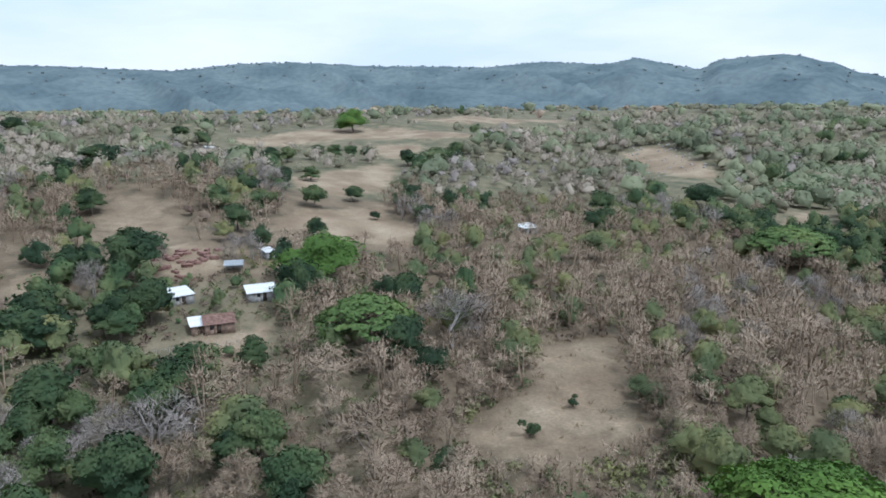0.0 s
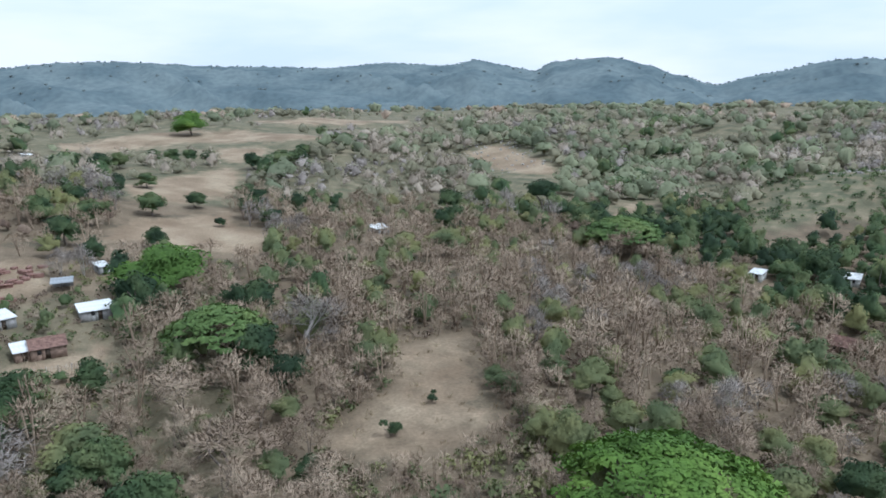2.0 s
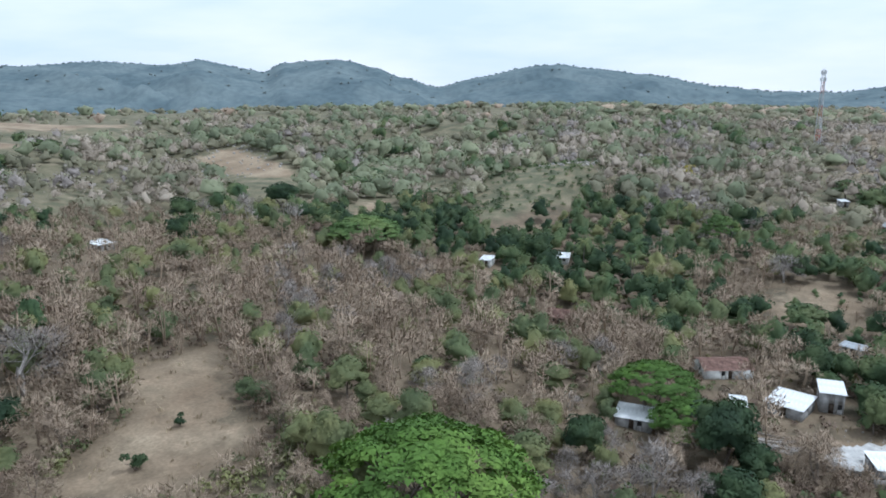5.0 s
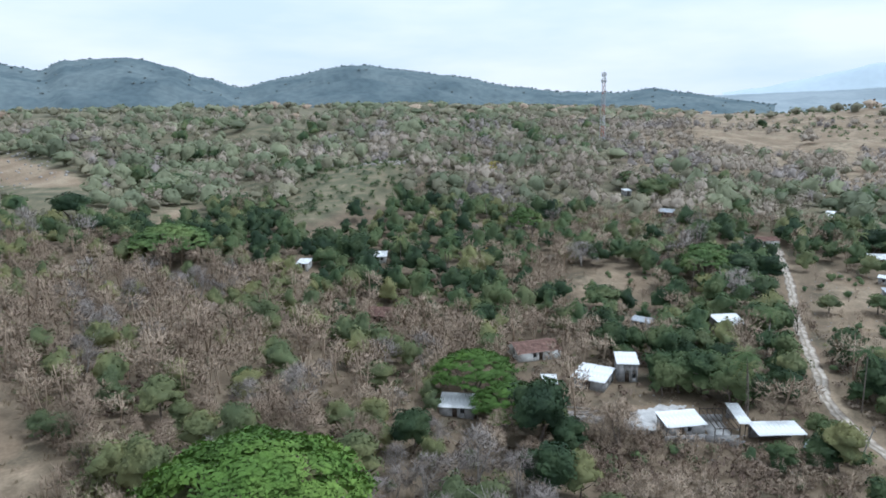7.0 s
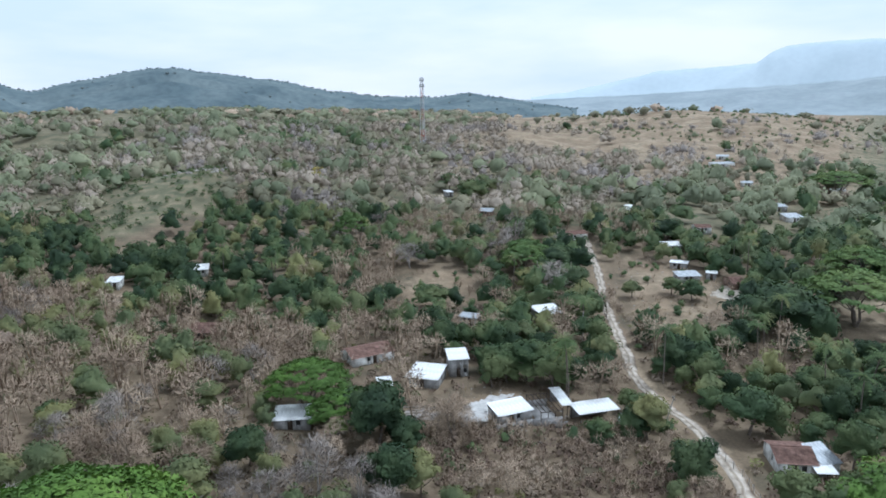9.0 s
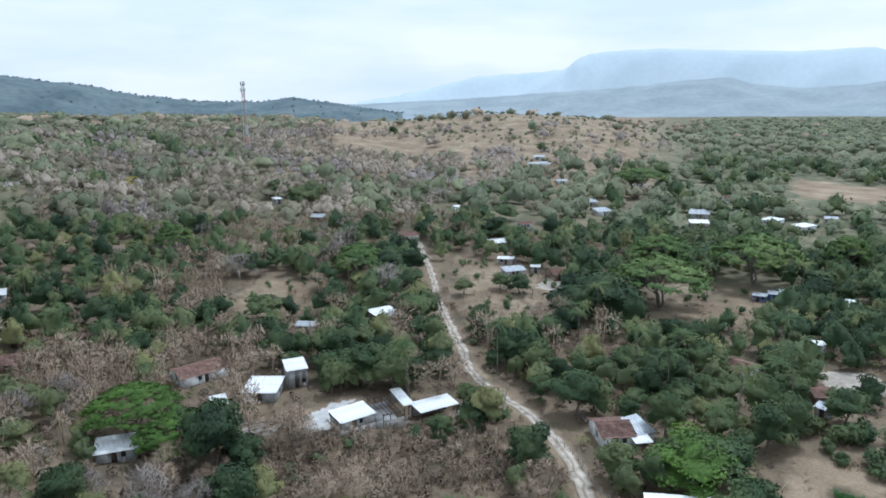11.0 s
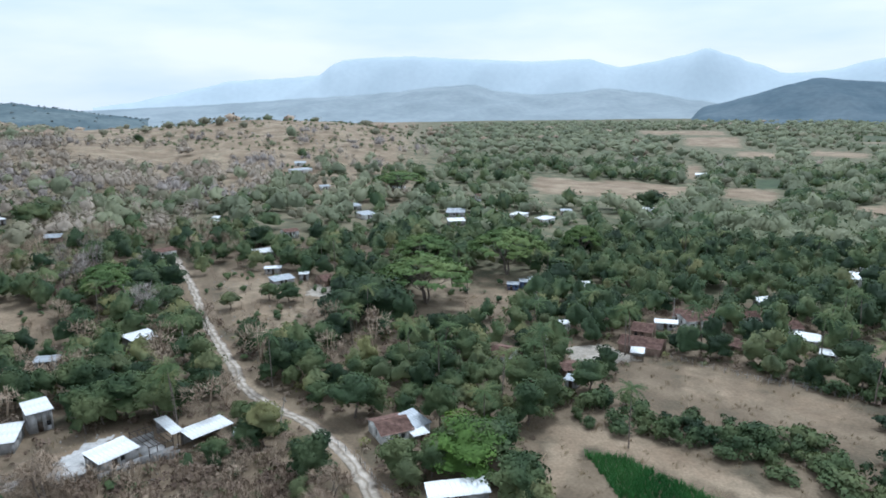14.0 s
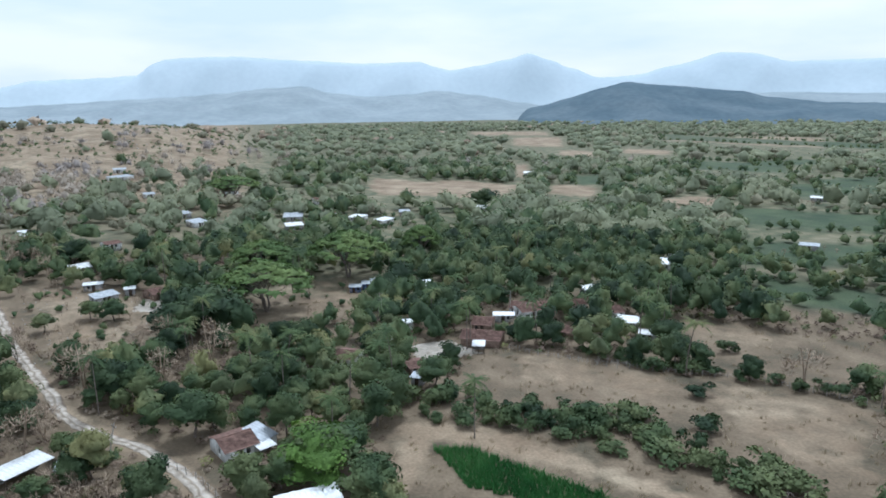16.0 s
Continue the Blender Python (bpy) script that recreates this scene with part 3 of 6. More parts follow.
def twig_tris(count, lumps, length, width, shell=0.35):
    """A haze of fine twigs filling the lumps of a leafless crown."""
    at, out = clump_points(count, lumps, 0.9, shell, -0.7)
    d = out * 0.7 + rng.normal(0, 0.6, (count, 3)) + (0, 0, 0.25)
    d /= np.linalg.norm(d, axis=1)[:, None]
    side = np.cross(d, rng.normal(0, 1, (count, 3)))
    side /= np.linalg.norm(side, axis=1)[:, None]
    ln = length * rng.uniform(0.5, 1.4, (count, 1))
    w = width * rng.uniform(0.7, 1.3, (count, 1))
    return shaded(np.stack([at - side * w, at + side * w, at + d * ln], 1), out)


def bare(h, spread, twigs, length, width, levels=2):
    """Leafless tree: forked limbs and a rounded haze of fine twigs."""
    pieces, tips = [], []
    for _ in range(2):
        a = rng.uniform(0, 6.28)
        grow((0, 0, -0.2), (0.3 * math.cos(a), 0.3 * math.sin(a), 1), h * 0.36, h * 0.013, levels, pieces, tips, 0.62, 0.28, (1, 3), 5)
    lumps = round_lumps(h, spread, 16, 0.18)
    limbs, crown = joined(pieces), twig_tris(twigs, lumps, length, width)
    v = limbs[0]
    v = v * (min(1.6, spread * 0.85 / np.abs(v[:, :2]).max()), min(1.6, spread * 0.85 / np.abs(v[:, :2]).max()), h * 0.95 / v[:, 2].max())
    return [(v, limbs[1])] + fitted([crown], h, spread)


def palm(h, fronds=22):
    lean = rng.uniform(-0.12, 0.12, 2)
    path = [(lean[0] * h * s * s, lean[1] * h * s * s, h * s - 0.3 * (s == 0)) for s in np.linspace(0, 1, 6)]
    trunk = tube(path, [0.20, 0.15, 0.13, 0.12, 0.12, 0.11], 6)
    top = np.array(path[-1])
    pieces = []
    for k in range(fronds):
        a = k * 2.4 + rng.uniform(-0.2, 0.2)
        lift = rng.uniform(-0.5, 1.5)
        out = np.array([math.cos(a), math.sin(a), 0])
        length = rng.uniform(3.8, 5.0)
        s = np.linspace(0, 1, 10)[:, None]
        spine = top + out * length * s * (1 - 0.15 * s) + np.array([0, 0, 1]) * (lift * 1.6 * s - (1.5 + 0.7 * (lift < 0.2)) * s * s)
        side = np.cross(out, (0, 0, 1))
        n = 9
        p = spine[:-1]
        width = (0.62 * np.sin(np.pi * np.clip(s[:-1] * 0.9 + 0.1, 0, 1)) + 0.1)
        for sg in (-1, 1):
            tip = p + side * sg * width + out * 0.30 - (0, 0, 0.28)
            q = spine[1:] * 0.75 + p * 0.25
            pieces.append(shaded(np.stack([p, q, tip], 1), np.repeat(((out * 0.5 + (0, 0, 0.9)))[None], n, 0)))
    return trunk, joined(pieces)


def shrub(h, spread, leaves, size):
    lumps = [(rng.normal(0, spread * 0.4), rng.normal(0, spread * 0.4), h * rng.uniform(0.16, 0.62), spread * rng.uniform(0.35, 0.55)) for _ in range(8)]
    pieces, tips = [], []
    for _ in range(3):
        a = rng.uniform(0, 6.28)
        grow((0, 0, -0.1), (0.5 * math.cos(a), 0.5 * math.sin(a), 1), h * 0.4, h * 0.018, 1, pieces, tips)
    at, out = clump_points(leaves, lumps, 0.8, 0.45)
    return joined(pieces), leaf_tris(at, size, out=out, loose=0.7)


# ---- plants: things ----
def plant(name, label, category, trunk, crown, bark, leaf, crown_name="crown"):
    root = tagged(new(name), label, category, group=category + "s of the slopes")
    a = new("trunk", mesh_from("trunk", *trunk, [bark], True))
    b = new(crown_name, mesh_from(crown_name, *crown, [leaf]))
    a.parent = b.parent = root
    return root


KINDS = {}
for n in range(4):
    KINDS.setdefault("green", []).append(plant("broadleaf_tree", "rounded broadleaf tree with mid-green leaves", "tree", *broadleaf(11.2, 5.0, 1700, 0.34), BARK, LEAF_GREEN))
    KINDS.setdefault("dark", []).append(plant("mango_tree", "dense dark green mango tree", "tree", *broadleaf(12.6, 5.9, 1900, 0.37), BARK, LEAF_DARK))
    KINDS.setdefault("bare", []).append(plant("bare_tree", "leafless grey-brown tree of the dry season", "tree", *bare(9.8, 4.5, 1900, 1.1, 0.038, 2), BARK, TWIG, "twig_haze"))
    KINDS.setdefault("grey", []).append(plant("bare_tree", "leafless pale grey tree with fine twigs", "tree", *bare(11.2, 5.0, 1700, 1.3, 0.038, 2), PALE_BARK, TWIG_GREY, "twig_haze"))
    KINDS.setdefault("olive", []).append(plant("half_leafed_tree", "thin olive-green tree, half in leaf", "tree", *broadleaf(9.8, 4.5, 1150, 0.28, 0.15), BARK, LEAF_OLIVE))
    KINDS.setdefault("shrub", []).append(plant("shrub", "low dry shrub with reddish-brown twigs", "shrub", *shrub(3.4, 2.2, 520, 0.24), BARK, TWIG_RED))
for n in range(3):
    KINDS.setdefault("palm", []).append(plant("coconut_palm", "tall coconut palm with arching fronds", "palm", *palm(11.2 + 0.8 * n), BARK, LEAF_PALM, "frond_crown"))
    KINDS.setdefault("bush", []).append(plant("bush", "dark green round bush", "shrub", *shrub(3.9, 2.1, 700, 0.27), BARK, LEAF_DARK))
    KINDS.setdefault("hedge", []).append(plant("bush", "mid-green leafy bush beside a field", "shrub", *shrub(4.2, 2.8, 800, 0.30), BARK, LEAF_GREEN))
for n in range(3):
    KINDS.setdefault("umbrella", []).append(plant("umbrella_tree", "spreading flat-topped tree in " + ("bright green leaf", "olive-green leaf", "olive-green leaf")[n], "tree", *umbrella(16.8, 12.6, (17000, 5000, 5000)[n], (0.24, 0.42, 0.42)[n]), BARK, (LEAF_BRIGHT, LEAF_SPREAD, LEAF_SPREAD)[n]))
    KINDS.setdefault("bright", []).append(plant("broadleaf_tree", "full tree in bright fresh green leaf", "tree", *broadleaf(14, 7.5, 5200, 0.30), BARK, LEAF_BRIGHT))
used = set()


def ground_z(x, y):
    return float(height(np.array([x]), np.array([y]))[0])


def plant_at(kind, x, y, size=1.0, turn=None, tall=1.0, shape=None):
    """One more plant of a kind; the first of each shape is used itself."""
    shapes = KINDS[kind]
    ob = shapes[int(rng.integers(len(shapes))) if shape is None else shape]
    turn = rng.uniform(0, 360) if turn is None else turn
    m = pose(x, y, ground_z(x, y), 0, 0, turn)
    if ob.name not in used:
        used.add(ob.name)
        ob.matrix_basis = m
    else:
        ob = copy_thing(ob, m)
    ob.scale = (size, size, size * tall)
    return ob


# ---- buildings ----
KEEP_OFF, KEEP_LOW = [], [(-74, 192, 10), (-68, 178, 9), (-62, 166, 6), (-84, 214, 8)]
# near-white base colour holds the bright sky mirrored in the metal
ROOF_WHITE = plain_material("sky-whitened sheet metal", (0.60, 0.60, 0.58), (0.85, 0.86, 0.85), 0.55, 0.45, 0.15, 0.1)
ROOF_ZINC = plain_material("weathered zinc sheet", (0.26, 0.28, 0.29), (0.46, 0.48, 0.50), 0.7, 0.5, 0.35, 0.1)
ROOF_TILE = plain_material("clay roof tile", (0.150, 0.092, 0.074), (0.285, 0.175, 0.138), 1.1, 0.9, 0.0, 0.5, fine=6.0)
WALL_BLOCK = plain_material("grey cement block", (0.22, 0.21, 0.20), (0.34, 0.33, 0.31), 0.9, 0.95)
WALL_PLASTER = plain_material("pale stained plaster", (0.44, 0.43, 0.40), (0.62, 0.61, 0.57), 0.7, 0.9)
WALL_BRICK = plain_material("brown adobe brick", (0.15, 0.105, 0.080), (0.25, 0.175, 0.130), 1.2, 0.95)
WALL_BLUE = plain_material("blue painted sheet", (0.07, 0.10, 0.20), (0.11, 0.15, 0.27), 0.8, 0.6)
DARK_WOOD = plain_material("dark timber", (0.055, 0.042, 0.032), (0.11, 0.085, 0.065), 2.0)
CONCRETE = plain_material("broken concrete", (0.36, 0.35, 0.33), (0.52, 0.50, 0.47), 0.8, 0.95)
SHUTTER = plain_material("dark window opening", (0.020, 0.022, 0.024), (0.045, 0.045, 0.045), 1.5, 0.4)
STEEL = plain_material("galvanised steel", (0.40, 0.41, 0.42), (0.58, 0.58, 0.58), 1.0, 0.5, 0.5)
RED_STEEL = plain_material("red painted steel", (0.34, 0.09, 0.06), (0.45, 0.14, 0.10), 1.0, 0.6)
ROOFS = {"white": ROOF_WHITE, "zinc": ROOF_ZINC, "tile": ROOF_TILE, "slab": CONCRETE}
WALLS = {"block": WALL_BLOCK, "plaster": WALL_PLASTER, "brick": WALL_BRICK, "blue": WALL_BLUE, "open": DARK_WOOD}
WORDS = {"white": "sky-whitened sheet-metal roof", "zinc": "weathered zinc roof", "tile": "red clay tile roof", "slab": "flat concrete slab roof"}
WALL_WORDS = {"block": "grey block walls", "plaster": "pale plaster walls", "brick": "brown adobe walls", "blue": "blue sheet walls", "open": "open timber posts"}


def part(name, geo, mat, parent, m=None, smooth=False, label=""):
    """A part from corners and faces, or from a mesh made before."""
    me = geo if isinstance(geo, bpy.types.Mesh) else mesh_from(name, geo[0], geo[1], [mat], smooth)
    ob = new(name, me)
    ob.parent = parent
    if m is not None:
        ob.matrix_basis = m
    return tagged(ob, label)


def prism(x0, x1, y0, y1, z0, tops):
    """A box whose four top corners may differ in height: tops in the order of the corners."""
    c = [(x0, y0), (x1, y0), (x1, y1), (x0, y1)]
    v = [(x, y, z0) for x, y in c] + [(x, y, t) for (x, y), t in zip(c, tops)]
    return np.array(v, float), np.array([(3, 2, 1, 0), (4, 5, 6, 7), (0, 1, 5, 4), (1, 2, 6, 5), (2, 3, 7, 6), (3, 0, 4, 7)])


def box(cx, cy, cz, sx, sy, sz):
    return prism(cx - sx / 2, cx + sx / 2, cy - sy / 2, cy + sy / 2, cz - sz / 2, [cz + sz / 2] * 4)


def wall_with(length, thick, z0, h0, h1, holes):
    """A wall along x from 0, its top running from h0 to h1, with openings (x0, x1, sill, head) through it."""
    cuts = sorted({0.0, length, *[c for h in holes for c in h[:2]]})
    pieces = []
    for a, b in zip(cuts, cuts[1:]):
        ta, tb = h0 + (h1 - h0) * a / length, h0 + (h1 - h0) * b / length
        hole = next((h for h in holes if h[0] <= a + 1e-6 and h[1] >= b - 1e-6), None)
        if hole:
            if hole[2] > 0:
                pieces.append(prism(a, b, 0, thick, z0, [hole[2]] * 4))
            pieces.append(prism(a, b, 0, thick, hole[3], [ta, tb, tb, ta]))
        else:
            pieces.append(prism(a, b, 0, thick, z0, [ta, tb, tb, ta]))
    return joined(pieces)


def sheet_geo(width, length, waves, amp):
    """Corrugated sheet: x across, y up the slope."""
    xs = np.linspace(0, width, waves * 2 + 1)
    zs = amp * np.cos(np.arange(len(xs)) * np.pi)
    v = np.concatenate([np.c_[xs, 0 * xs + y, zs] for y in (0, length)])
    n = len(xs)
    i = np.arange(n - 1)
    top = np.stack([i, i + 1, i + 1 + n, i + n], -1)
    under = np.concatenate([v - (0, 0, 0.02)])
    return np.concatenate([v, under]), np.concatenate([top, top[:, ::-1] + 2 * n])


def tile_geo(width, length):
    """Rows of clay barrel tiles on one slope."""
    nx, ny = max(int(width / 0.36), 4) * 2, max(int(length / 0.5), 3)
    xs = np.linspace(0, width, nx + 1)
    rows = []
    for k in range(ny):
        for y, lift in ((k, 0.05), (k + 0.98, 0.0)):
            z = 0.055 * np.cos(np.arange(nx + 1) * np.pi) + lift + 0.03 * np.sin(xs * 1.3 + k) + 0.01 * np.sin(xs * 37 + 5 * k)
            rows.append(np.c_[xs, 0 * xs + y * length / ny, z])
    v = np.array(rows)
    n, m = v.shape[:2]
    i = np.arange(n * m).reshape(n, m)
    return v.reshape(-1, 3), np.stack([i[:-1, :-1], i[:-1, 1:], i[1:, 1:], i[1:, :-1]], -1).reshape(-1, 4)


SHEETS = {}


def roof_slope(root, roof, width, x0, y0, z0, y1, z1, near):
    """One slope of a roof from its eave line to its upper line."""
    length = math.hypot(y1 - y0, z1 - z0)
    turn = math.degrees(math.atan2(z1 - z0, abs(y1 - y0)))
    flip = y1 < y0
    def at(x):
        return pose(x + (0 if not flip else 0), y0, z0, 0, 0, 180 if flip else 0) @ pose(0, 0, 0, turn, 0, 0)
    if roof == "tile":
        part("tile_roof", tile_geo(width, length), ROOF_TILE, root, at(x0 if not flip else x0 + width))
        return
    if roof == "slab":
        part("roof_slab", box(width / 2, length / 2, 0, width, length, 0.18), CONCRETE, root, at(x0))
        return
    count = max(1, round(width / 0.85)) if near else 1
    step = width / count
    key = (roof, round(step, 2), round(length, 1), near)
    if key not in SHEETS:
        SHEETS[key] = mesh_from("roof_sheet", *sheet_geo(step * 1.02, length, 5 if near else max(4, int(width / 0.4)), 0.022 if near else 0.03), [ROOFS[roof]])
    for k in range(count):
        m = at(x0 + k * step if not flip else x0 + width - k * step)
        part("roof_sheet", SHEETS[key], None, root, m @ pose(0, rng.uniform(-0.06, 0.06), 0.012 * (k % 2), 0, 0, rng.uniform(-0.3, 0.3)))


def house(x, y, turn, w, d, eave, top, roof, wall):
    """A small rural house: front eave towards -y, roof rising to the back, or to a ridge where it is tiled."""
    near = math.hypot(x, y) < 215
    name = "shed" if wall == "open" or w * d < 16 else "house"
    root = tagged(new(name), "small " + name + " with " + WALL_WORDS[wall] + " and a " + WORDS[roof], name, group=name + "s of the village")
    root.matrix_basis = pose(x, y, ground_z(x, y), 0, 0, turn)
    KEEP_OFF.append((x, y, max(w, d) * 0.60 + 1.0))
    # the yard on the open slope below stays clear of trees
    r = math.hypot(x, y)
    for k in (0.6, 1.15) if x > 1.7 * y else (0.6, 1.15, 1.9):
        out = k * d * 0.5 + 8.0 * k
        KEEP_LOW.append((x * (1 - out / r), y * (1 - out / r), w * 0.40 + 2.2 + (7.0 if r > 325 else 0)))
    hw, hd, tk = w / 2 - 0.3, d / 2 - 0.3, 0.18
    ridge_y = 0.0 if roof == "tile" else d / 2
    def roof_z(yy):
        return eave + (top - eave) * (1 - abs(yy - ridge_y) / (ridge_y + d / 2)) if roof == "tile" else eave + (top - eave) * (yy + d / 2) / d
    mat = WALLS[wall]
    if wall == "open":
        for px_ in (-hw, 0, hw):
            for py_ in (-hd, hd):
                part("post", tube([(px_, py_, -0.5), (px_, py_, roof_z(py_) - 0.03)], [0.08, 0.07], 6), DARK_WOOD, root)
        part("back_wall", wall_with(2 * hw, 0.1, -0.5, roof_z(hd) - 0.1, roof_z(hd) - 0.1, []), WALL_BLOCK, root, pose(-hw, hd - 0.1, 0))
    else:
        head = min(2.05, eave - 0.15)
        fr, bk = roof_z(-hd) - 0.06, roof_z(hd) - 0.06
        door_x = hw * rng.uniform(0.5, 1.1)
        holes = [(door_x, door_x + 0.95, 0, head)]
        if w > 4.2:
            holes.append((door_x + 1.6 if door_x < hw * 0.8 else door_x - 1.5, door_x + 2.4 if door_x < hw * 0.8 else door_x - 0.7, 0.95, head - 0.1))
        holes = [h for h in holes if h[0] > 0.2 and h[1] < 2 * hw - 0.2]
        part("front_wall", wall_with(2 * hw, tk, -1.2, fr, fr, holes), mat, root, pose(-hw, -hd, 0))
        part("back_wall", wall_with(2 * hw, tk, -1.2, bk, bk, []), mat, root, pose(-hw, hd - tk, 0))
        for hx0, hx1, sill, hh in holes:
            door = sill == 0
            part("door" if door else "window", box((hx0 + hx1) / 2 - hw, -hd + 0.12, (sill + hh) / 2, hx1 - hx0 - 0.006, 0.05, hh - sill - 0.006), DARK_WOOD if door else SHUTTER, root)
        for side in (-1, 1):
            L = 2 * hd - 2 * tk
            wx = L * 0.35
            win = [(wx, wx + 0.8, 0.95, head - 0.1)] if L > 2.2 else []
            m = pose(hw if side > 0 else -hw + tk, -hd + tk, 0, 0, 0, 90)
            if roof == "tile":
                half = L / 2
                a = wall_with(half, tk, -1.2, roof_z(-hd + tk) - 0.06, top - 0.08, [h for h in win if h[1] < half])
                b = wall_with(half, tk, -1.2, top - 0.08, roof_z(hd - tk) - 0.06, [])
                b = (b[0] + (half, 0, 0), b[1])
                part("side_wall", joined([a, b]), mat, root, m)
                win = [h for h in win if h[1] < half]
            else:
                part("side_wall", wall_with(L, tk, -1.2, roof_z(-hd + tk) - 0.06, roof_z(hd - tk) - 0.06, win), mat, root, m)
            for h in win:
                part("window", box(side * (hw - tk / 2), -hd + tk + (h[0] + h[1]) / 2, (h[2] + h[3]) / 2, 0.05, h[1] - h[0] - 0.006, h[3] - h[2] - 0.006), SHUTTER, root)
    if roof == "tile":
        roof_slope(root, roof, w, -w / 2, -d / 2, eave, 0, top, near)
        roof_slope(root, roof, w, -w / 2, d / 2, eave, 0, top, near)
        part("ridge_cap", tube([(-w / 2, 0, top + 0.06), (w / 2, 0, top + 0.06)], [0.14, 0.14], 6), ROOF_TILE, root)
    else:
        roof_slope(root, roof, w, -w / 2, -d / 2, eave, d / 2, top, near)
        if near and wall != "open":
            for k in range(3):
                xx = -hw + hw * k
                part("rafter", prism(xx - 0.04, xx + 0.04, -d / 2 + 0.05, d / 2 - 0.05, roof_z(-d / 2) - 0.16, [roof_z(-d / 2) - 0.035, roof_z(-d / 2) - 0.035, roof_z(d / 2) - 0.035, roof_z(d / 2) - 0.035]), DARK_WOOD, root)
    return root


house(120.3, 47.4, -40, 7.9, 5.4, 2.2, 2.9, "white", "block")
house(115.4, 53.2, -61, 5.8, 4.0, 1.2, 1.3, "slab", "block")
house(127.0, 32.4, -48, 8.7, 5.0, 2.8, 3.1, "white", "open")
house(128.2, 39.6, -53, 2.4, 8.6, 3.0, 3.2, "white", "open")
house(136.7, 67.0, -56, 4.9, 6.7, 4.2, 4.6, "white", "block")
house(128.7, 70.7, -78, 7.6, 8.0, 2.2, 2.8, "white", "block")
house(134.5, 90.2, -33, 11.3, 8.4, 2.2, 3.4, "tile", "plaster")
house(97.9, 83.2, -58, 7.4, 5.8, 2.2, 2.8, "white", "block")
house(119.0, 75.7, -53, 3.4, 6.1, 2.2, 2.5, "white", "plaster")
house(125.3, -2.3, -71, 6.8, 8.4, 2.3, 3.5, "tile", "plaster")
house(126.5, -7.1, -53, 3.9, 5.8, 2.3, 3.4, "zinc", "plaster")
house(100.1, -12.1, -86, 10.1, 4.3, 2.3, 2.8, "white", "block")
house(122.2, -7.5, -68, 3.4, 3.2, 2.0, 2.2, "white", "open")
house(182.8, 60.9, -45, 7.6, 8.0, 4.0, 4.5, "white", "open")
house(173.4, 80.6, -84, 6.2, 4.1, 2.3, 2.6, "zinc", "block")
house(134.6, 143.2, -62, 7.7, 8.4, 2.0, 3.4, "tile", "brick")
house(174.0, 185.5, -47, 5.9, 8.0, 2.3, 2.7, "white", "plaster")
house(144.6, 191.9, -53, 4.4, 6.5, 2.3, 2.7, "white", "plaster")
house(283.4, 84.2, -52, 11.4, 8.4, 2.2, 3.0, "tile", "plaster")
house(287.6, 44.3, -63, 8.2, 7.6, 2.3, 2.7, "white", "block")
house(259.5, 36.9, -88, 6.4, 3.6, 2.3, 2.6, "white", "block")
house(244.3, 32.0, -58, 8.1, 5.1, 2.2, 3.0, "zinc", "block")
house(250.5, 24.7, -86, 3.8, 3.9, 2.4, 2.6, "white", "block")
house(244.4, 16.9, -60, 4.7, 8.4, 2.2, 3.3, "tile", "brick")
house(323.0, 37.3, -66, 7.0, 8.4, 2.3, 3.0, "tile", "plaster")
house(181.6, -49.1, -76, 6.4, 3.7, 2.3, 2.7, "white", "plaster")
house(189.0, -53.6, -98, 5.7, 3.2, 2.3, 2.6, "white", "plaster")
house(180.5, -75.1, -123, 6.0, 8.4, 2.3, 3.4, "tile", "brick")
house(168.3, -69.8, -125, 11.2, 8.4, 2.2, 3.5, "tile", "brick")
house(162.0, -66.0, -115, 3.5, 4.3, 2.2, 2.4, "white", "open")
house(187.7, -94.5, -86, 12.0, 8.4, 2.5, 3.6, "tile", "plaster")
house(191.6, -91.7, -130, 4.9, 8.4, 2.4, 3.5, "tile", "plaster")
house(185.0, -83.5, -113, 6.6, 3.3, 2.2, 2.5, "white", "block")
house(153.6, -45.8, -86, 4.8, 6.4, 2.2, 2.7, "tile", "brick")
house(146.0, -44.4, -125, 3.4, 3.5, 1.9, 2.2, "zinc", "block")
house(165.2, -113.9, -122, 6.3, 5.1, 2.3, 2.8, "white", "block")
house(154.4, -113.1, -128, 5.3, 3.8, 2.0, 2.3, "white", "block")
house(176.5, -116.3, -93, 4.0, 8.0, 2.3, 3.4, "tile", "plaster")
house(200.4, -122.3, -89, 6.0, 3.8, 2.3, 2.6, "white", "block")
house(221.4, -168.3, -132, 7.0, 8.0, 2.6, 3.4, "white", "plaster")
house(231.6, -180.4, -121, 5.0, 5.0, 2.6, 3.0, "white", "plaster")
house(225.6, -73.1, -86, 3.8, 8.0, 2.4, 3.4, "white", "plaster")
house(235.7, -49.2, -109, 4.4, 3.9, 2.1, 2.3, "zinc", "blue")
house(237.5, -53.8, -97, 3.8, 4.3, 2.4, 2.6, "zinc", "blue")
house(240.4, -57.6, -91, 3.4, 4.8, 2.2, 2.4, "zinc", "blue")
house(187.1, -109.7, -95, 4.9, 6.4, 2.3, 3.3, "tile", "plaster")
house(164.4, -94.0, -142, 4.2, 6.4, 2.1, 3.0, "tile", "brick")
house(167.0, -32.7, -123, 5.9, 8.4, 2.2, 3.2, "tile", "plaster")
house(392.8, -48.6, -101, 10.6, 8.0, 2.6, 4.0, "zinc", "block")
house(366.9, -45.4, -89, 9.2, 8.0, 2.4, 3.0, "white", "block")
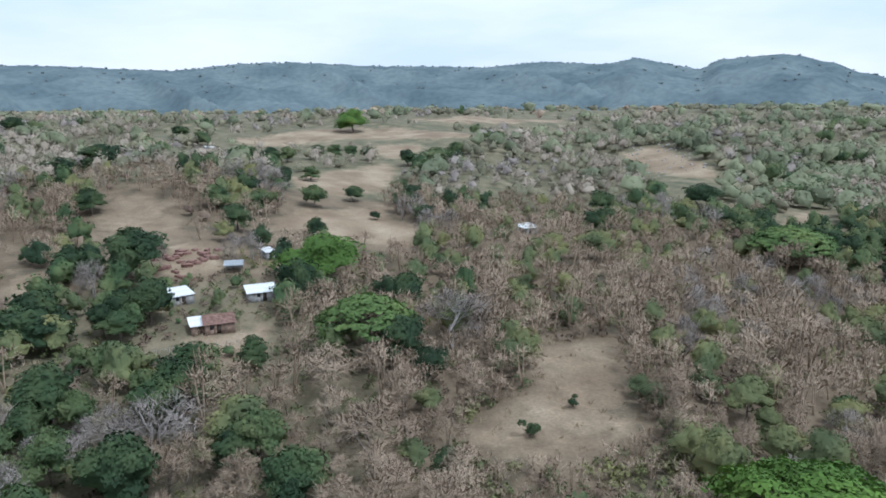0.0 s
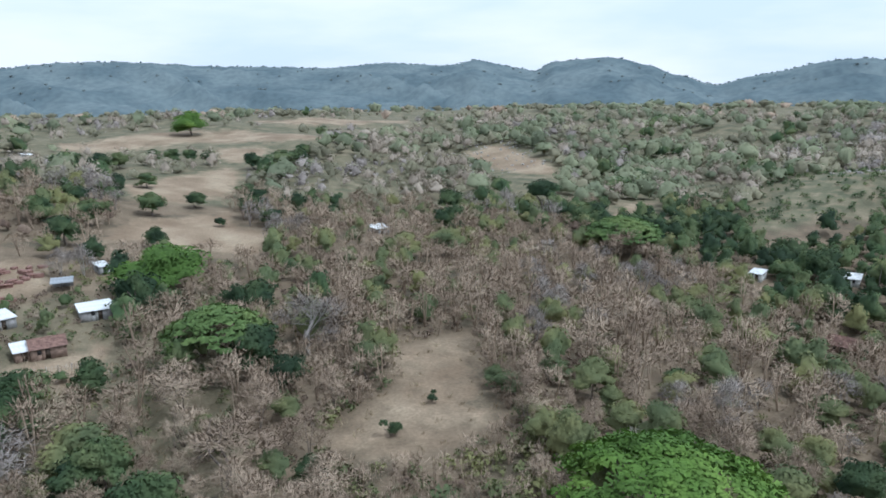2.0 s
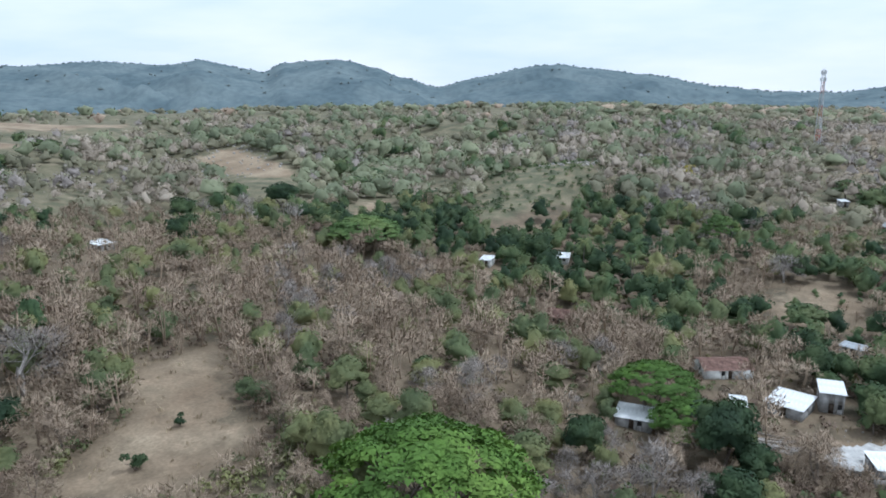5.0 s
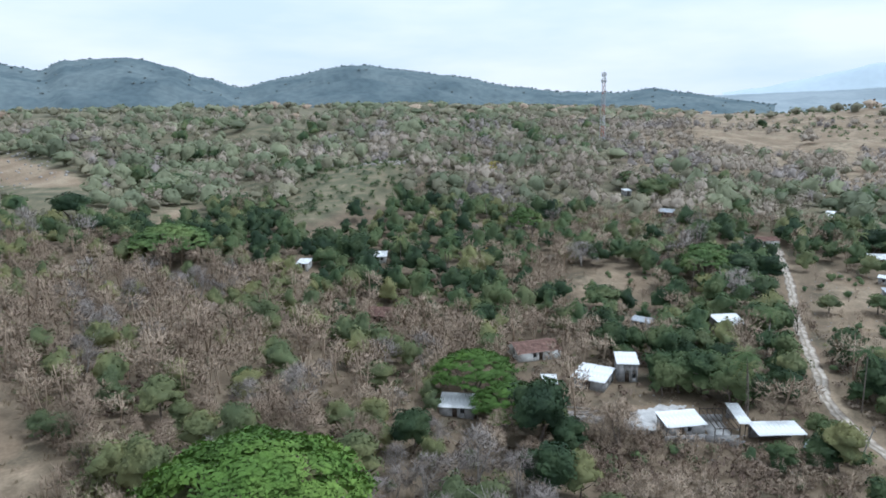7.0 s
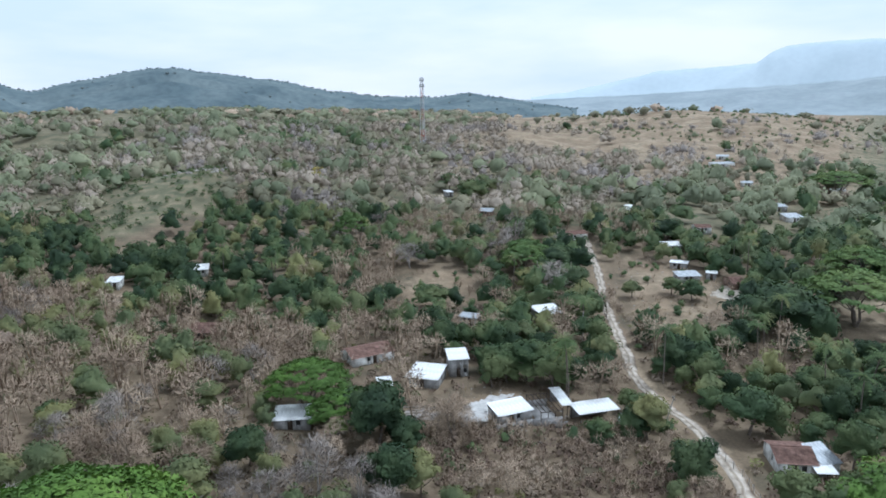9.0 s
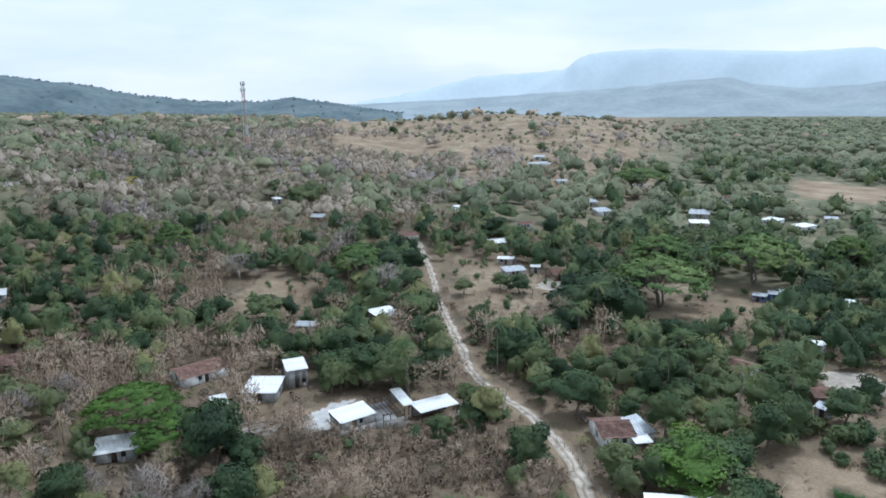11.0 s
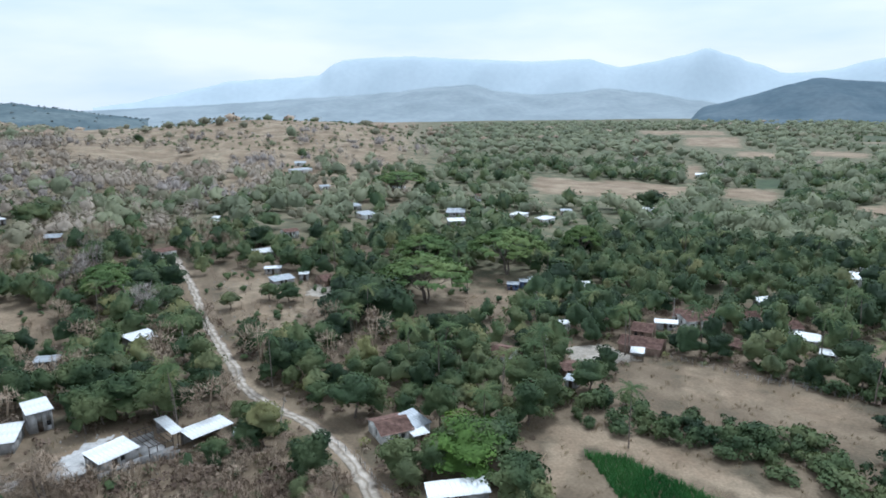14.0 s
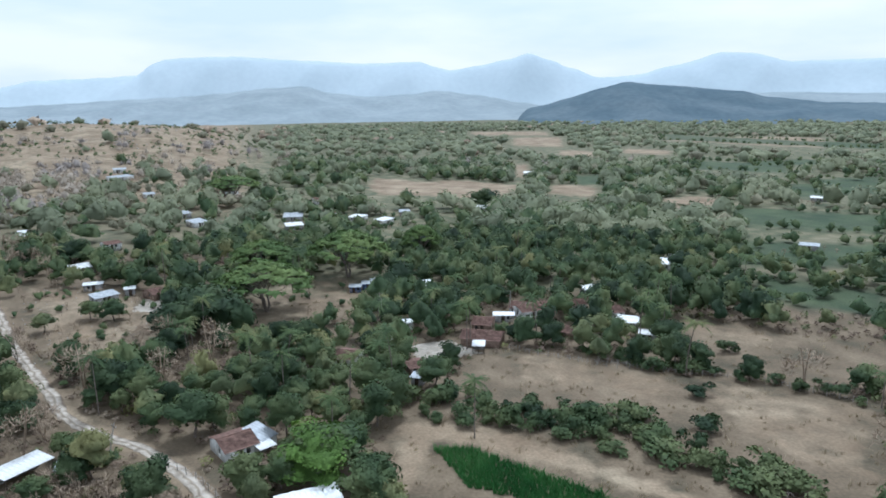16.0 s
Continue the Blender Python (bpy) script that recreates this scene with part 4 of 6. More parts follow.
house(452.5, -72.9, -91, 7.4, 8.4, 3.0, 4.2, "tile", "plaster")
house(379.2, -82.3, -138, 8.5, 8.0, 2.6, 3.2, "white", "plaster")
house(364.5, -93.4, -151, 8.5, 8.0, 2.6, 3.2, "white", "plaster")
house(402.3, 10.0, -68, 8.6, 8.0, 2.4, 3.2, "zinc", "block")
house(373.0, 2.3, -57, 8.4, 8.0, 2.4, 3.4, "zinc", "plaster")
house(352.7, 76.2, -88, 3.7, 5.9, 2.4, 2.8, "white", "block")
house(-53.7, 158.9, 22, 7.4, 8.4, 2.2, 3.4, "tile", "brick")
house(-58.3, 156.8, 26, 3.4, 6.5, 2.0, 2.6, "white", "brick")
house(-49.0, 180.2, 22, 8.1, 8.0, 2.2, 2.7, "white", "block")
house(-69.0, 174.8, 37, 6.6, 8.0, 2.2, 2.8, "white", "block")
house(-71.9, 173.8, 6, 3.6, 8.0, 2.0, 2.6, "zinc", "block")
house(-61.1, 197.8, 13, 5.5, 4.9, 2.2, 2.8, "zinc", "open")
house(-54.3, 210.9, 34, 3.4, 5.7, 2.2, 2.8, "white", "block")
house(-159.7, 426.6, 48, 10.2, 8.0, 2.4, 3.2, "white", "block")
house(-152.6, 462.6, 61, 5.8, 8.0, 2.4, 3.2, "white", "block")
house(33.1, 276.2, 27, 7.5, 8.0, 2.4, 3.0, "white", "block")
house(342.1, 73.9, -50, 4.6, 3.8, 2.4, 3.0, "white", "block")
house(529.1, 50.5, -46, 17.2, 8.0, 2.4, 3.0, "zinc", "plaster")
house(327.4, 164.5, -39, 3.9, 5.5, 2.4, 2.8, "white", "block")
house(305.9, 133.5, -85, 7.1, 4.7, 2.2, 3.2, "zinc", "brick")
house(470, -20, -80, 8.2, 6.0, 2.4, 3.2, "white", "plaster")
house(477, 30, -75, 7.0, 6.0, 2.4, 3.0, "zinc", "plaster")
house(389, -112, -100, 6.4, 6.0, 2.4, 3.0, "zinc", "block")
house(397, -70, -92, 7.4, 6.5, 2.4, 3.4, "tile", "plaster")
house(389, -160, -112, 8.0, 6.0, 2.4, 3.0, "white", "plaster")
house(572, -282, -118, 9.0, 7.0, 2.6, 3.4, "white", "plaster")
house(225, -244, -138, 8.0, 5.0, 2.3, 2.8, "zinc", "block")
house(557, 53, -84, 9.0, 7.0, 2.4, 3.2, "zinc", "plaster")
house(337, -370, -136, 10.0, 6.0, 2.4, 3.0, "white", "block")
house(126.8, 25.7, -91, 3.4, 3.2, 1.8, 2.0, "zinc", "open")
house(201.3, -122.3, -83, 5.7, 3.2, 2.3, 2.7, "white", "block")
house(167.0, -114.6, -131, 5.7, 3.3, 2.3, 2.8, "white", "block")


KEEP_OFF.append((124.4, 41.8, 6.0))  # the unfinished frame stands here


# ---- trees that stand out, one by one ----
def solo(kind, x, y, size, tall):
    plant_at(kind, x, y, size, None, tall, None if kind != "umbrella" else 0 if math.hypot(x, y) < 150 else 1 + int(x) % 2)
    KEEP_OFF.append((x, y, {"umbrella": 9.0, "bright": 5.5, "palm": 2.0, "bush": 2.0}.get(kind, 3.6) * size))


solo("umbrella", 41.3, 67.3, 1.12, 0.88)
solo("bright", -34.7, 194.0, 1.79, 0.55)
plant_at("umbrella", -16.8, 145.1, 0.86, None, 1.0, 1)
KEEP_OFF.append((-16.8, 145.1, 8))
solo("umbrella", 105.2, 85.1, 0.70, 0.83)
solo("umbrella", 100.3, 71.4, 0.65, 0.71)
solo("umbrella", 256.5, -51.2, 1.20, 0.87)
solo("umbrella", 220.3, -17.3, 1.24, 0.75)
solo("umbrella", 266.6, -21.0, 0.96, 0.84)
solo("umbrella", 116.1, 228.6, 1.08, 0.64)
solo("umbrella", 113.4, 224.5, 1.06, 0.65)
solo("bright", -69.7, 552.7, 1.9, 0.66)
solo("umbrella", 226.4, 156.9, 0.55, 1.46)
solo("umbrella", 220.4, 82.7, 0.62, 1.12)
solo("umbrella", 233.9, 86.7, 0.78, 0.75)
solo("umbrella", 469.1, -20.3, 1.36, 0.60)
solo("bright", 110.1, -16.0, 1.15, 0.55)
solo("umbrella", 270.4, -84.5, 0.65, 1.43)
solo("green", 134.7, 4.7, 1.06, 0.79)
solo("dark", -85.5, 189.8, 1.53, 0.73)
solo("dark", -102.4, 187.2, 1.04, 0.71)
solo("dark", -127.7, 251.3, 0.97, 0.76)
solo("dark", -167.3, 305.8, 1.44, 0.55)
solo("dark", -165.5, 340.8, 1.90, 0.55)
solo("dark", -44.2, 239.2, 0.68, 0.82)
solo("dark", -40.1, 308.3, 0.82, 0.68)
solo("green", -53.6, 286.8, 1.22, 0.68)
solo("dark", -27.7, 278.7, 0.39, 0.71)
solo("dark", -16.1, 293.8, 1.06, 0.70)
solo("dark", -8.1, 278.0, 0.89, 0.63)
solo("dark", -93.2, 381.1, 0.97, 0.76)
solo("dark", -115.3, 405.9, 1.33, 0.56)
solo("dark", -71.1, 238.4, 1.04, 0.72)
solo("green", -69.3, 262.2, 1.36, 0.61)
solo("green", -20.5, 337.2, 1.09, 0.57)
solo("dark", 61.3, 271.6, 1.36, 0.68)
solo("dark", 115.0, 311.4, 1.52, 0.61)
solo("dark", 70.7, 311.1, 1.15, 0.81)
solo("green", -4.7, 392.9, 1.89, 0.55)
solo("green", -64.6, 340.5, 1.11, 0.55)
solo("dark", -324.1, 533.6, 1.71, 0.55)
solo("dark", -182.1, 548.0, 1.03, 0.90)
solo("dark", -187.8, 505.9, 1.11, 0.67)
solo("dark", 5.2, 426.2, 1.17, 0.63)
solo("olive", -34.5, 110.5, 1.49, 0.64)
solo("green", -22.4, 93.9, 1.06, 0.79)
solo("olive", 36.7, 230.0, 1.71, 0.56)
solo("olive", 51.3, 236.3, 1.90, 0.55)
solo("bare", 183.1, 33.7, 0.70, 1.02)
solo("green", 223.5, 27.2, 0.93, 0.67)
solo("green", 226.5, 33.9, 0.76, 0.69)
solo("bare", 190.5, 17.6, 0.90, 0.79)
solo("olive", 218.2, 45.0, 0.83, 0.72)
solo("olive", 345.7, 152.4, 1.90, 0.55)
solo("green", 341.3, 170.6, 1.54, 0.55)
solo("green", -73.2, 150.3, 1.11, 0.56)
solo("dark", -88.9, 144.7, 1.33, 0.56)
solo("bush", 14.5, 111.5, 0.96, 0.99)
solo("bush", 23.7, 121.2, 0.67, 0.95)
solo("grey", 1.6, 150.2, 1.90, 0.66)
solo("bare", -21.9, 129.1, 1.90, 0.55)
solo("bare", -12.0, 106.3, 1.90, 0.55)
solo("grey", -48.6, 107.6, 1.76, 0.55)
solo("grey", 209.5, 67.9, 1.45, 0.72)
solo("grey", 210.7, 121.7, 1.44, 0.58)
solo("bare", 106.8, 52.9, 0.95, 1.00)
solo("bare", 106.9, 57.1, 0.73, 0.98)
solo("bare", 194.6, 46.9, 0.84, 1.13)
solo("palm", 129.9, 38.4, 0.93, 1.20)
solo("palm", 153.6, -8.0, 0.93, 1.20)
solo("palm", 144.5, -13.7, 0.93, 1.20)
solo("palm", 129.3, -24.8, 0.93, 1.20)
solo("palm", 117.6, -19.3, 0.82, 1.20)
solo("palm", 164.3, -63.6, 0.93, 1.20)
solo("palm", 143.8, -37.8, 0.93, 1.20)
solo("palm", 82.9, 277.3, 0.93, 1.20)
solo("palm", 171.8, 149.9, 0.93, 1.20)
solo("palm", 175.3, 173.6, 0.93, 1.20)
solo("palm", 167.9, 168.4, 0.93, 1.20)
solo("palm", 167.3, 146.2, 0.93, 1.20)
solo("palm", 229.8, 178.2, 0.93, 1.20)
solo("palm", 165.6, -65.1, 0.93, 1.20)
solo("palm", 173.0, -129.1, 0.93, 1.20)
solo("palm", 153.8, -110.0, 0.93, 1.20)
solo("palm", 168.5, -131.1, 0.93, 1.20)
solo("palm", 245.0, -28.5, 0.93, 1.20)
solo("palm", 240.7, -31.0, 0.93, 1.20)
solo("palm", 133.9, 40.1, 0.82, 1.20)
solo("palm", 114.4, -45.7, 0.82, 1.20)
solo("palm", 150.9, 23.3, 0.82, 1.20)
solo("palm", 232.1, -32.5, 0.93, 1.20)
solo("dark", 159.0, 21.9, 0.82, 0.91)
solo("dark", 235.8, 68.1, 1.04, 0.71)
solo("dark", 232.1, 75.3, 1.20, 0.62)
solo("green", 184.1, 53.0, 1.12, 0.74)
solo("green", 173.1, 65.0, 0.62, 1.34)
solo("dark", 153.6, 39.4, 0.50, 0.83)
solo("green", 139.0, 50.9, 1.14, 0.73)
solo("green", 118.1, 28.8, 0.60, 0.70)
solo("dark", 122.8, 23.5, 0.57, 0.81)
solo("dark", 154.7, 81.7, 0.95, 0.78)
solo("green", 180.7, 97.1, 1.20, 0.55)
solo("dark", 163.7, 185.3, 1.21, 0.76)
solo("green", 324.7, 149.5, 1.73, 0.60)
solo("dark", 299.9, 48.2, 1.27, 0.58)
solo("dark", 203.4, -0.6, 1.90, 0.55)
solo("dark", 195.8, 7.7, 1.54, 0.55)
solo("dark", 172.0, -123.1, 0.60, 0.92)
solo("bush", 137.3, -125.7, 1.43, 0.78)
solo("hedge", 96.4, -74.0, 1.90, 0.55)
solo("hedge", 80.9, -79.3, 1.90, 0.55)
solo("hedge", 76.8, -84.5, 1.90, 0.55)
solo("hedge", 115.2, -72.1, 1.90, 0.55)
solo("hedge", 110.7, -79.7, 1.73, 0.55)
solo("hedge", 108.3, -61.7, 1.20, 0.62)
solo("hedge", 100.8, -66.2, 1.17, 0.55)
solo("green", 126.2, -29.5, 0.91, 0.92)
solo("bush", 100.5, -87.8, 1.90, 0.63)
solo("bush", 116.2, -99.3, 1.59, 0.60)
solo("green", 96.5, -20.8, 1.00, 0.83)
solo("green", 110.5, -17.1, 1.41, 0.55)
solo("dark", 396.4, -166.1, 1.79, 0.55)
solo("green", 109.0, -3.5, 0.79, 0.79)
solo("green", 101.5, -22.0, 0.86, 0.73)


for (ax, ay), (bx, by) in zip(ROAD[:-2], ROAD[1:-1]):  # the road verge is kept cut
    for k in range(6):
        gx, gy = ax + (bx - ax) * k / 6, ay + (by - ay) * k / 6
        gr = math.hypot(gx, gy)
        KEEP_LOW.append((gx * (1 - 6 / gr), gy * (1 - 6 / gr), 4.5))


for x, y in ((-124, 421), (-97, 393), (-87, 394), (-56, 301), (-74, 416), (-67, 436), (-56, 427), (-45, 421), (-20, 400), (-11, 399), (8, 444), (-16, 314), (30, 486), (37, 480), (-78, 284), (-88, 264)):
    solo("green" if rng.random() < 0.6 else "dark", x, y, rng.uniform(0.75, 1.15), rng.uniform(0.65, 0.85))  # hedge trees of the terraces


# ---- woods ----
GROVES = {  # green groves of the valley and the village
    "hollow": [(100, 300), (150, 295), (188, 240), (225, 225), (262, 180), (248, 142), (195, 135), (150, 105), (128, 125), (135, 190), (112, 245)],
    "village": [(118, 62), (165, 95), (240, 135), (300, 90), (495, 60), (630, -90), (495, -390), (300, -330), (180, -180), (128, -120), (90, -82), (100, -7)],
    "river woods": [(311, -115), (448, -216), (415, -307), (265, -244), (202, -230), (160, -170), (198, -138), (241, -117)],
    "village edge": [(457, 63), (515, 13), (677, -92), (707, -212), (634, -138), (362, -50), (346, 10), (375, 40)],
    "west houses": [(-142, 180), (-90, 225), (-30, 210), (-30, 168), (-68, 140), (-112, 120), (-142, 140)],
}


def wood_kind(x, y):
    """How green the growth is at a place of the plan, and a slow patchwork."""
    r, b = np.hypot(x, y), np.degrees(np.arctan2(x, y))
    grove = np.clip(openness(GROVES, x, y) / 14 + 0.5, 0, 1)
    patch = 0.5 + 0.5 * np.sin(x / 26 + 2 * np.sin(y / 44)) * np.cos(y / 32 + 0.6)
    valley = np.clip((b - 90) / 8, 0, 1)
    slope = np.clip((b - 6) / 8, 0, 1) * np.clip((52 - b) / 10, 0, 1) * np.clip((r - 210) / 60, 0, 1) * (0.35 + 0.65 * patch)
    west = np.clip((-8 - b) / 10, 0, 1) * (r < 190)
    green = np.clip(0.07 + 0.60 * grove + 0.55 * valley * (1 - 0.3 * grove) + 0.25 * (r > 300) * patch + 0.26 * west + 0.30 * slope, 0, 0.95)
    return green, patch


def stands(x, y, size, seed):
    """A slow field from 0 to 1: trees of a kind stand together."""
    q = np.sin(x / size + 1.9 * np.sin(y / size * 0.71 + seed) + seed) * np.sin(y / size * 0.87 + 1.7 * np.sin(x / size * 0.63 - seed) + 2 * seed)
    q = q + 0.7 * np.sin((x + y) / size * 1.9 + 3 * seed + 1.3 * np.sin((x - y) / size * 1.3))
    return np.clip(0.5 + q / 2.6, 0, 1)


LOW_GROUND = {k: v for k, v in GRASSY.items() if "green" in k or k == "meadow"}
LOW_GROUND["river"] = [(632, -486), (622, -506), (566, -462), (566, -440)]
LOW_GROUND["upper river"] = [(507, -330), (554, -386), (566, -417), (522, -382), (496, -335)]


def scatter(count, r0, r1, b0, b1, gap, road_gap=4.5, open_gap=0.5, grass_keep=0.25, tall=True):
    """Places for plants, spread evenly in plan, kept off the open ground, the road and the buildings."""
    r = np.sqrt(rng.uniform(r0 * r0, r1 * r1, count))
    b = np.radians(rng.uniform(b0, b1, count))
    x, y = r * np.sin(b), r * np.cos(b)
    ok = (openness(OPEN, x, y) < -open_gap) & (near_line(ROAD, x, y) > road_gap)
    ok &= (openness(GRASSY, x, y) < 0) | (rng.random(count) < grass_keep)
    for area in FIELDS + (THIN if tall else []):
        ok &= depth_in(area, x, y) < 1
    for hx, hy, hr in KEEP_OFF + (KEEP_LOW if tall else []):
        ok &= np.hypot(x - hx, y - hy) > hr
    x, y = x[ok], y[ok]
    if tall:  # hedges and trees stand back from the near edge of the fields
        rr = np.hypot(x, y)
        for back in (14, 30, 55, 90, 135):
            s = 1 + np.where(rr > {55: 330, 90: 420, 135: 560}.get(back, 180), back, 0) / rr
            over = np.maximum(openness(OPEN, x * s, y * s), openness(LOW_GROUND, x * s, y * s))
            ok = (over < 0) | (s == 1) | (rng.random(len(x)) < 0.12)
            x, y, rr = x[ok], y[ok], rr[ok]
    taken, keep = {}, []
    for k in range(len(x)):
        g = gap * (0.75 + 0.5 * ((k * 7919) % 97) / 97)
        c = (int(x[k] // gap), int(y[k] // gap))
        clash = any(math.hypot(x[k] - qx, y[k] - qy) < g for i in (-1, 0, 1) for j in (-1, 0, 1) for qx, qy in taken.get((c[0] + i, c[1] + j), ()))
        if not clash:
            taken.setdefault(c, []).append((x[k], y[k]))
            keep.append(k)
    return x[keep], y[keep]


def sow(name, label, category, templates, x, y, lo, hi, mat, tall=(0.85, 1.2), sink=0.0, z=None):
    """Many plants as one sheet of growth."""
    n = len(x)
    if not n:
        return
    z = height(x, y) - sink if z is None else z
    s, t, a = rng.uniform(lo, hi, n), rng.uniform(*tall, n), rng.uniform(0, 6.283, n)
    verts, faces, base = [], [], 0
    pick = rng.integers(0, len(templates), n)
    for k, (tv, tf) in enumerate(templates):
        q = np.nonzero(pick == k)[0]
        if not len(q):
            continue
        c, sn = np.cos(a[q])[:, None], np.sin(a[q])[:, None]
        vx = (tv[None, :, 0] * c - tv[None, :, 1] * sn) * s[q, None] + x[q, None]
        vy = (tv[None, :, 0] * sn + tv[None, :, 1] * c) * s[q, None] + y[q, None]
        vz = tv[None, :, 2] * (s[q] * t[q])[:, None] + z[q, None]
        cols = [vx, vy, vz]
        if tv.shape[1] == 6:
            cols += [tv[None, :, 3] * c - tv[None, :, 4] * sn, tv[None, :, 3] * sn + tv[None, :, 4] * c, np.repeat(tv[None, :, 5], len(q), 0)]
        verts.append(np.stack(cols, -1).reshape(-1, len(cols)))
        faces.append((tf[None] + (np.arange(len(q)) * len(tv))[:, None, None]).reshape(-1, 3) + base)
        base += len(q) * len(tv)
    tagged(new(name, mesh_from(name, np.concatenate(verts), np.concatenate(faces), [mat])), label, category, kind="stuff")


def tri(quads):
    v, f = quads
    f = np.asarray(f)
    return (v, f) if f.shape[1] == 3 else (v, np.concatenate([f[:, :3], f[:, [0, 2, 3]]]))


def leafy_template(h, spread, leaves, size, base=0.05, around=14, rows=8, core=0.92):
    lumps = round_lumps(h, spread, 10, base, 1.1)
    at, out = clump_points(leaves, lumps, 0.85, 0.86)
    return fitted([joined([leaf_tris(at, size, out=out, loose=0.4), crown_core(lumps, 0.85, around, rows, core)])], h, spread)[0]


def twiggy_template(h, spread, twigs, length, width, levels=1):
    limbs, crown = bare(h, spread, twigs, length, width, levels)
    return joined([tri(limbs), crown])


# near woods: the nearest tree by tree, the rest as a sheet
MID_GREEN = [leafy_template(9.8, 4.8, 290, 0.46, core=0.84) for _ in range(6)]
MID_TWIG = [twiggy_template(9, 4.4, 450, 1.1, 0.065, 0) for _ in range(6)]
LOW_TWIG = [twiggy_template(2.6, 1.5, 60, 0.7, 0.04, 0) for _ in range(4)]
FAR_GREEN = [leafy_template(6.8, 5.0, 66, 0.62, 0.0, 7, 4, 0.84) for _ in range(8)]
FAR_TWIG = [joined([leafy_template(7.0, 4.6, 30, 0.5, 0.0, 6, 4, 0.58), twig_tris(80, round_lumps(7.0, 4.6, 10, 0.0), 1.3, 0.14)]) for _ in range(8)]
FAINT = [leafy_template(6, 7.5, 18, 1.15, 0.0, 6, 3, 0.85) for _ in range(8)]
SCRUB = []
for _ in range(4):
    at, out = clump_points(40, [(0, 0, 0.7, 1.2), (0.8, 0.4, 0.5, 0.9)], 0.8, 0.4)
    SCRUB.append(leaf_tris(at, 0.31, out=out, loose=0.6))
spots = [scatter(9000, 46, 325, -46, 62, 5.0, grass_keep=0.05), scatter(6000, 46, 180, -46, 62, 4.7), scatter(10000, 60, 325, 62, 150, 5.0, 5.0, 1.5, 0.05)]
x, y = np.concatenate([spots[1][0], spots[0][0][np.hypot(*spots[0]) > 180], spots[2][0]]), np.concatenate([spots[1][1], spots[0][1][np.hypot(*spots[0]) > 180], spots[2][1]])
r, b = np.hypot(x, y), np.degrees(np.arctan2(x, y))
green, patch = wood_kind(x, y)
ingrove = openness(GROVES, x, y) > -6
keep = ~((b < -8) & (r < 260) & (r > 135) & (rng.random(len(x)) < 0.30)) & ~((b > 62) & ~ingrove & (rng.random(len(x)) < 0.40))
x, y, r, green, patch, b = x[keep], y[keep], r[keep], green[keep], patch[keep], b[keep]
d = np.clip(0.55 * stands(x, y, 9, 1.0) + 0.45 * rng.random(len(x)), 0, 1)
d = np.argsort(np.argsort(d)) / len(d)
kind = np.where(d < 0.34 * green, "dark", np.where(d < 0.90 * green, "green", np.where(d < 0.9 * green + 0.17, "olive", np.where(d < 0.9 * green + 0.26, "shrub", np.where(patch > 0.70, "grey", "bare")))))
dry = (b > 4) & (b < 50) & (r > 120) & (r < 330) & (openness({"h": GROVES["hollow"]}, x, y) < 0)
swap = rng.random(len(x))
kind = np.where(dry & (kind == "dark") & (swap < 0.9), "olive", np.where(dry & (kind == "green") & (swap < 0.75), "olive", kind))
kind = np.where((kind == "bare") & (b > 30) & (b < 62) & (r < 104), "grey", np.where((kind == "grey") & (r > 104) & (r < 260) & (b > 0) & (swap < 0.7), "bare", kind))
kind = np.where((kind == "dark") & (b > 60) & (rng.random(len(x)) < 0.17), "palm", kind)
order = np.argsort(r)
LIMIT = {"dark": 85, "green": 115, "olive": 85, "shrub": 80, "grey": 90, "bare": 150, "palm": 75}
count = {}
rest = []
for k in order:
    q = str(kind[k])
    count[q] = count.get(q, 0) + 1
    if count[q] <= LIMIT[q]:
        plant_at(q, x[k], y[k], rng.uniform(0.75, 1.05) if q == "palm" else rng.uniform(0.42, 0.88) if b[k] > 62 else rng.uniform(0.45, 1.05), None, rng.uniform(0.75, 1.1))
    else:
        rest.append(k)
rest = np.array(rest)
x, y, kind = x[rest], y[rest], kind[rest]
for name, label, q, tm, mat, size in (
        ("dark_green_woods", "dark green trees of the valley groves", ("dark", "palm"), MID_GREEN, LEAF_DARK, (0.6, 1.1)),
        ("green_woods", "mixed green trees of the valley", ("green",), MID_GREEN, LEAF_GREEN, (0.55, 1.05)),
        ("olive_woods", "olive half-leafed trees among the dry woods", ("olive",), MID_GREEN, LEAF_OLIVE, (0.55, 0.95)),
        ("red_scrub_woods", "reddish dry scrub among the woods", ("shrub",), FAR_GREEN, TWIG_RED, (0.4, 0.75)),
        ("bare_woods", "grey-brown leafless woods", ("bare",), MID_TWIG, TWIG, (0.75, 1.2)),
        ("grey_woods", "pale grey leafless woods", ("grey",), MID_TWIG, TWIG_GREY, (0.75, 1.25))):
    pick = np.isin(kind, q)
    sow(name, label, "woods", tm, x[pick], y[pick], *size, mat)

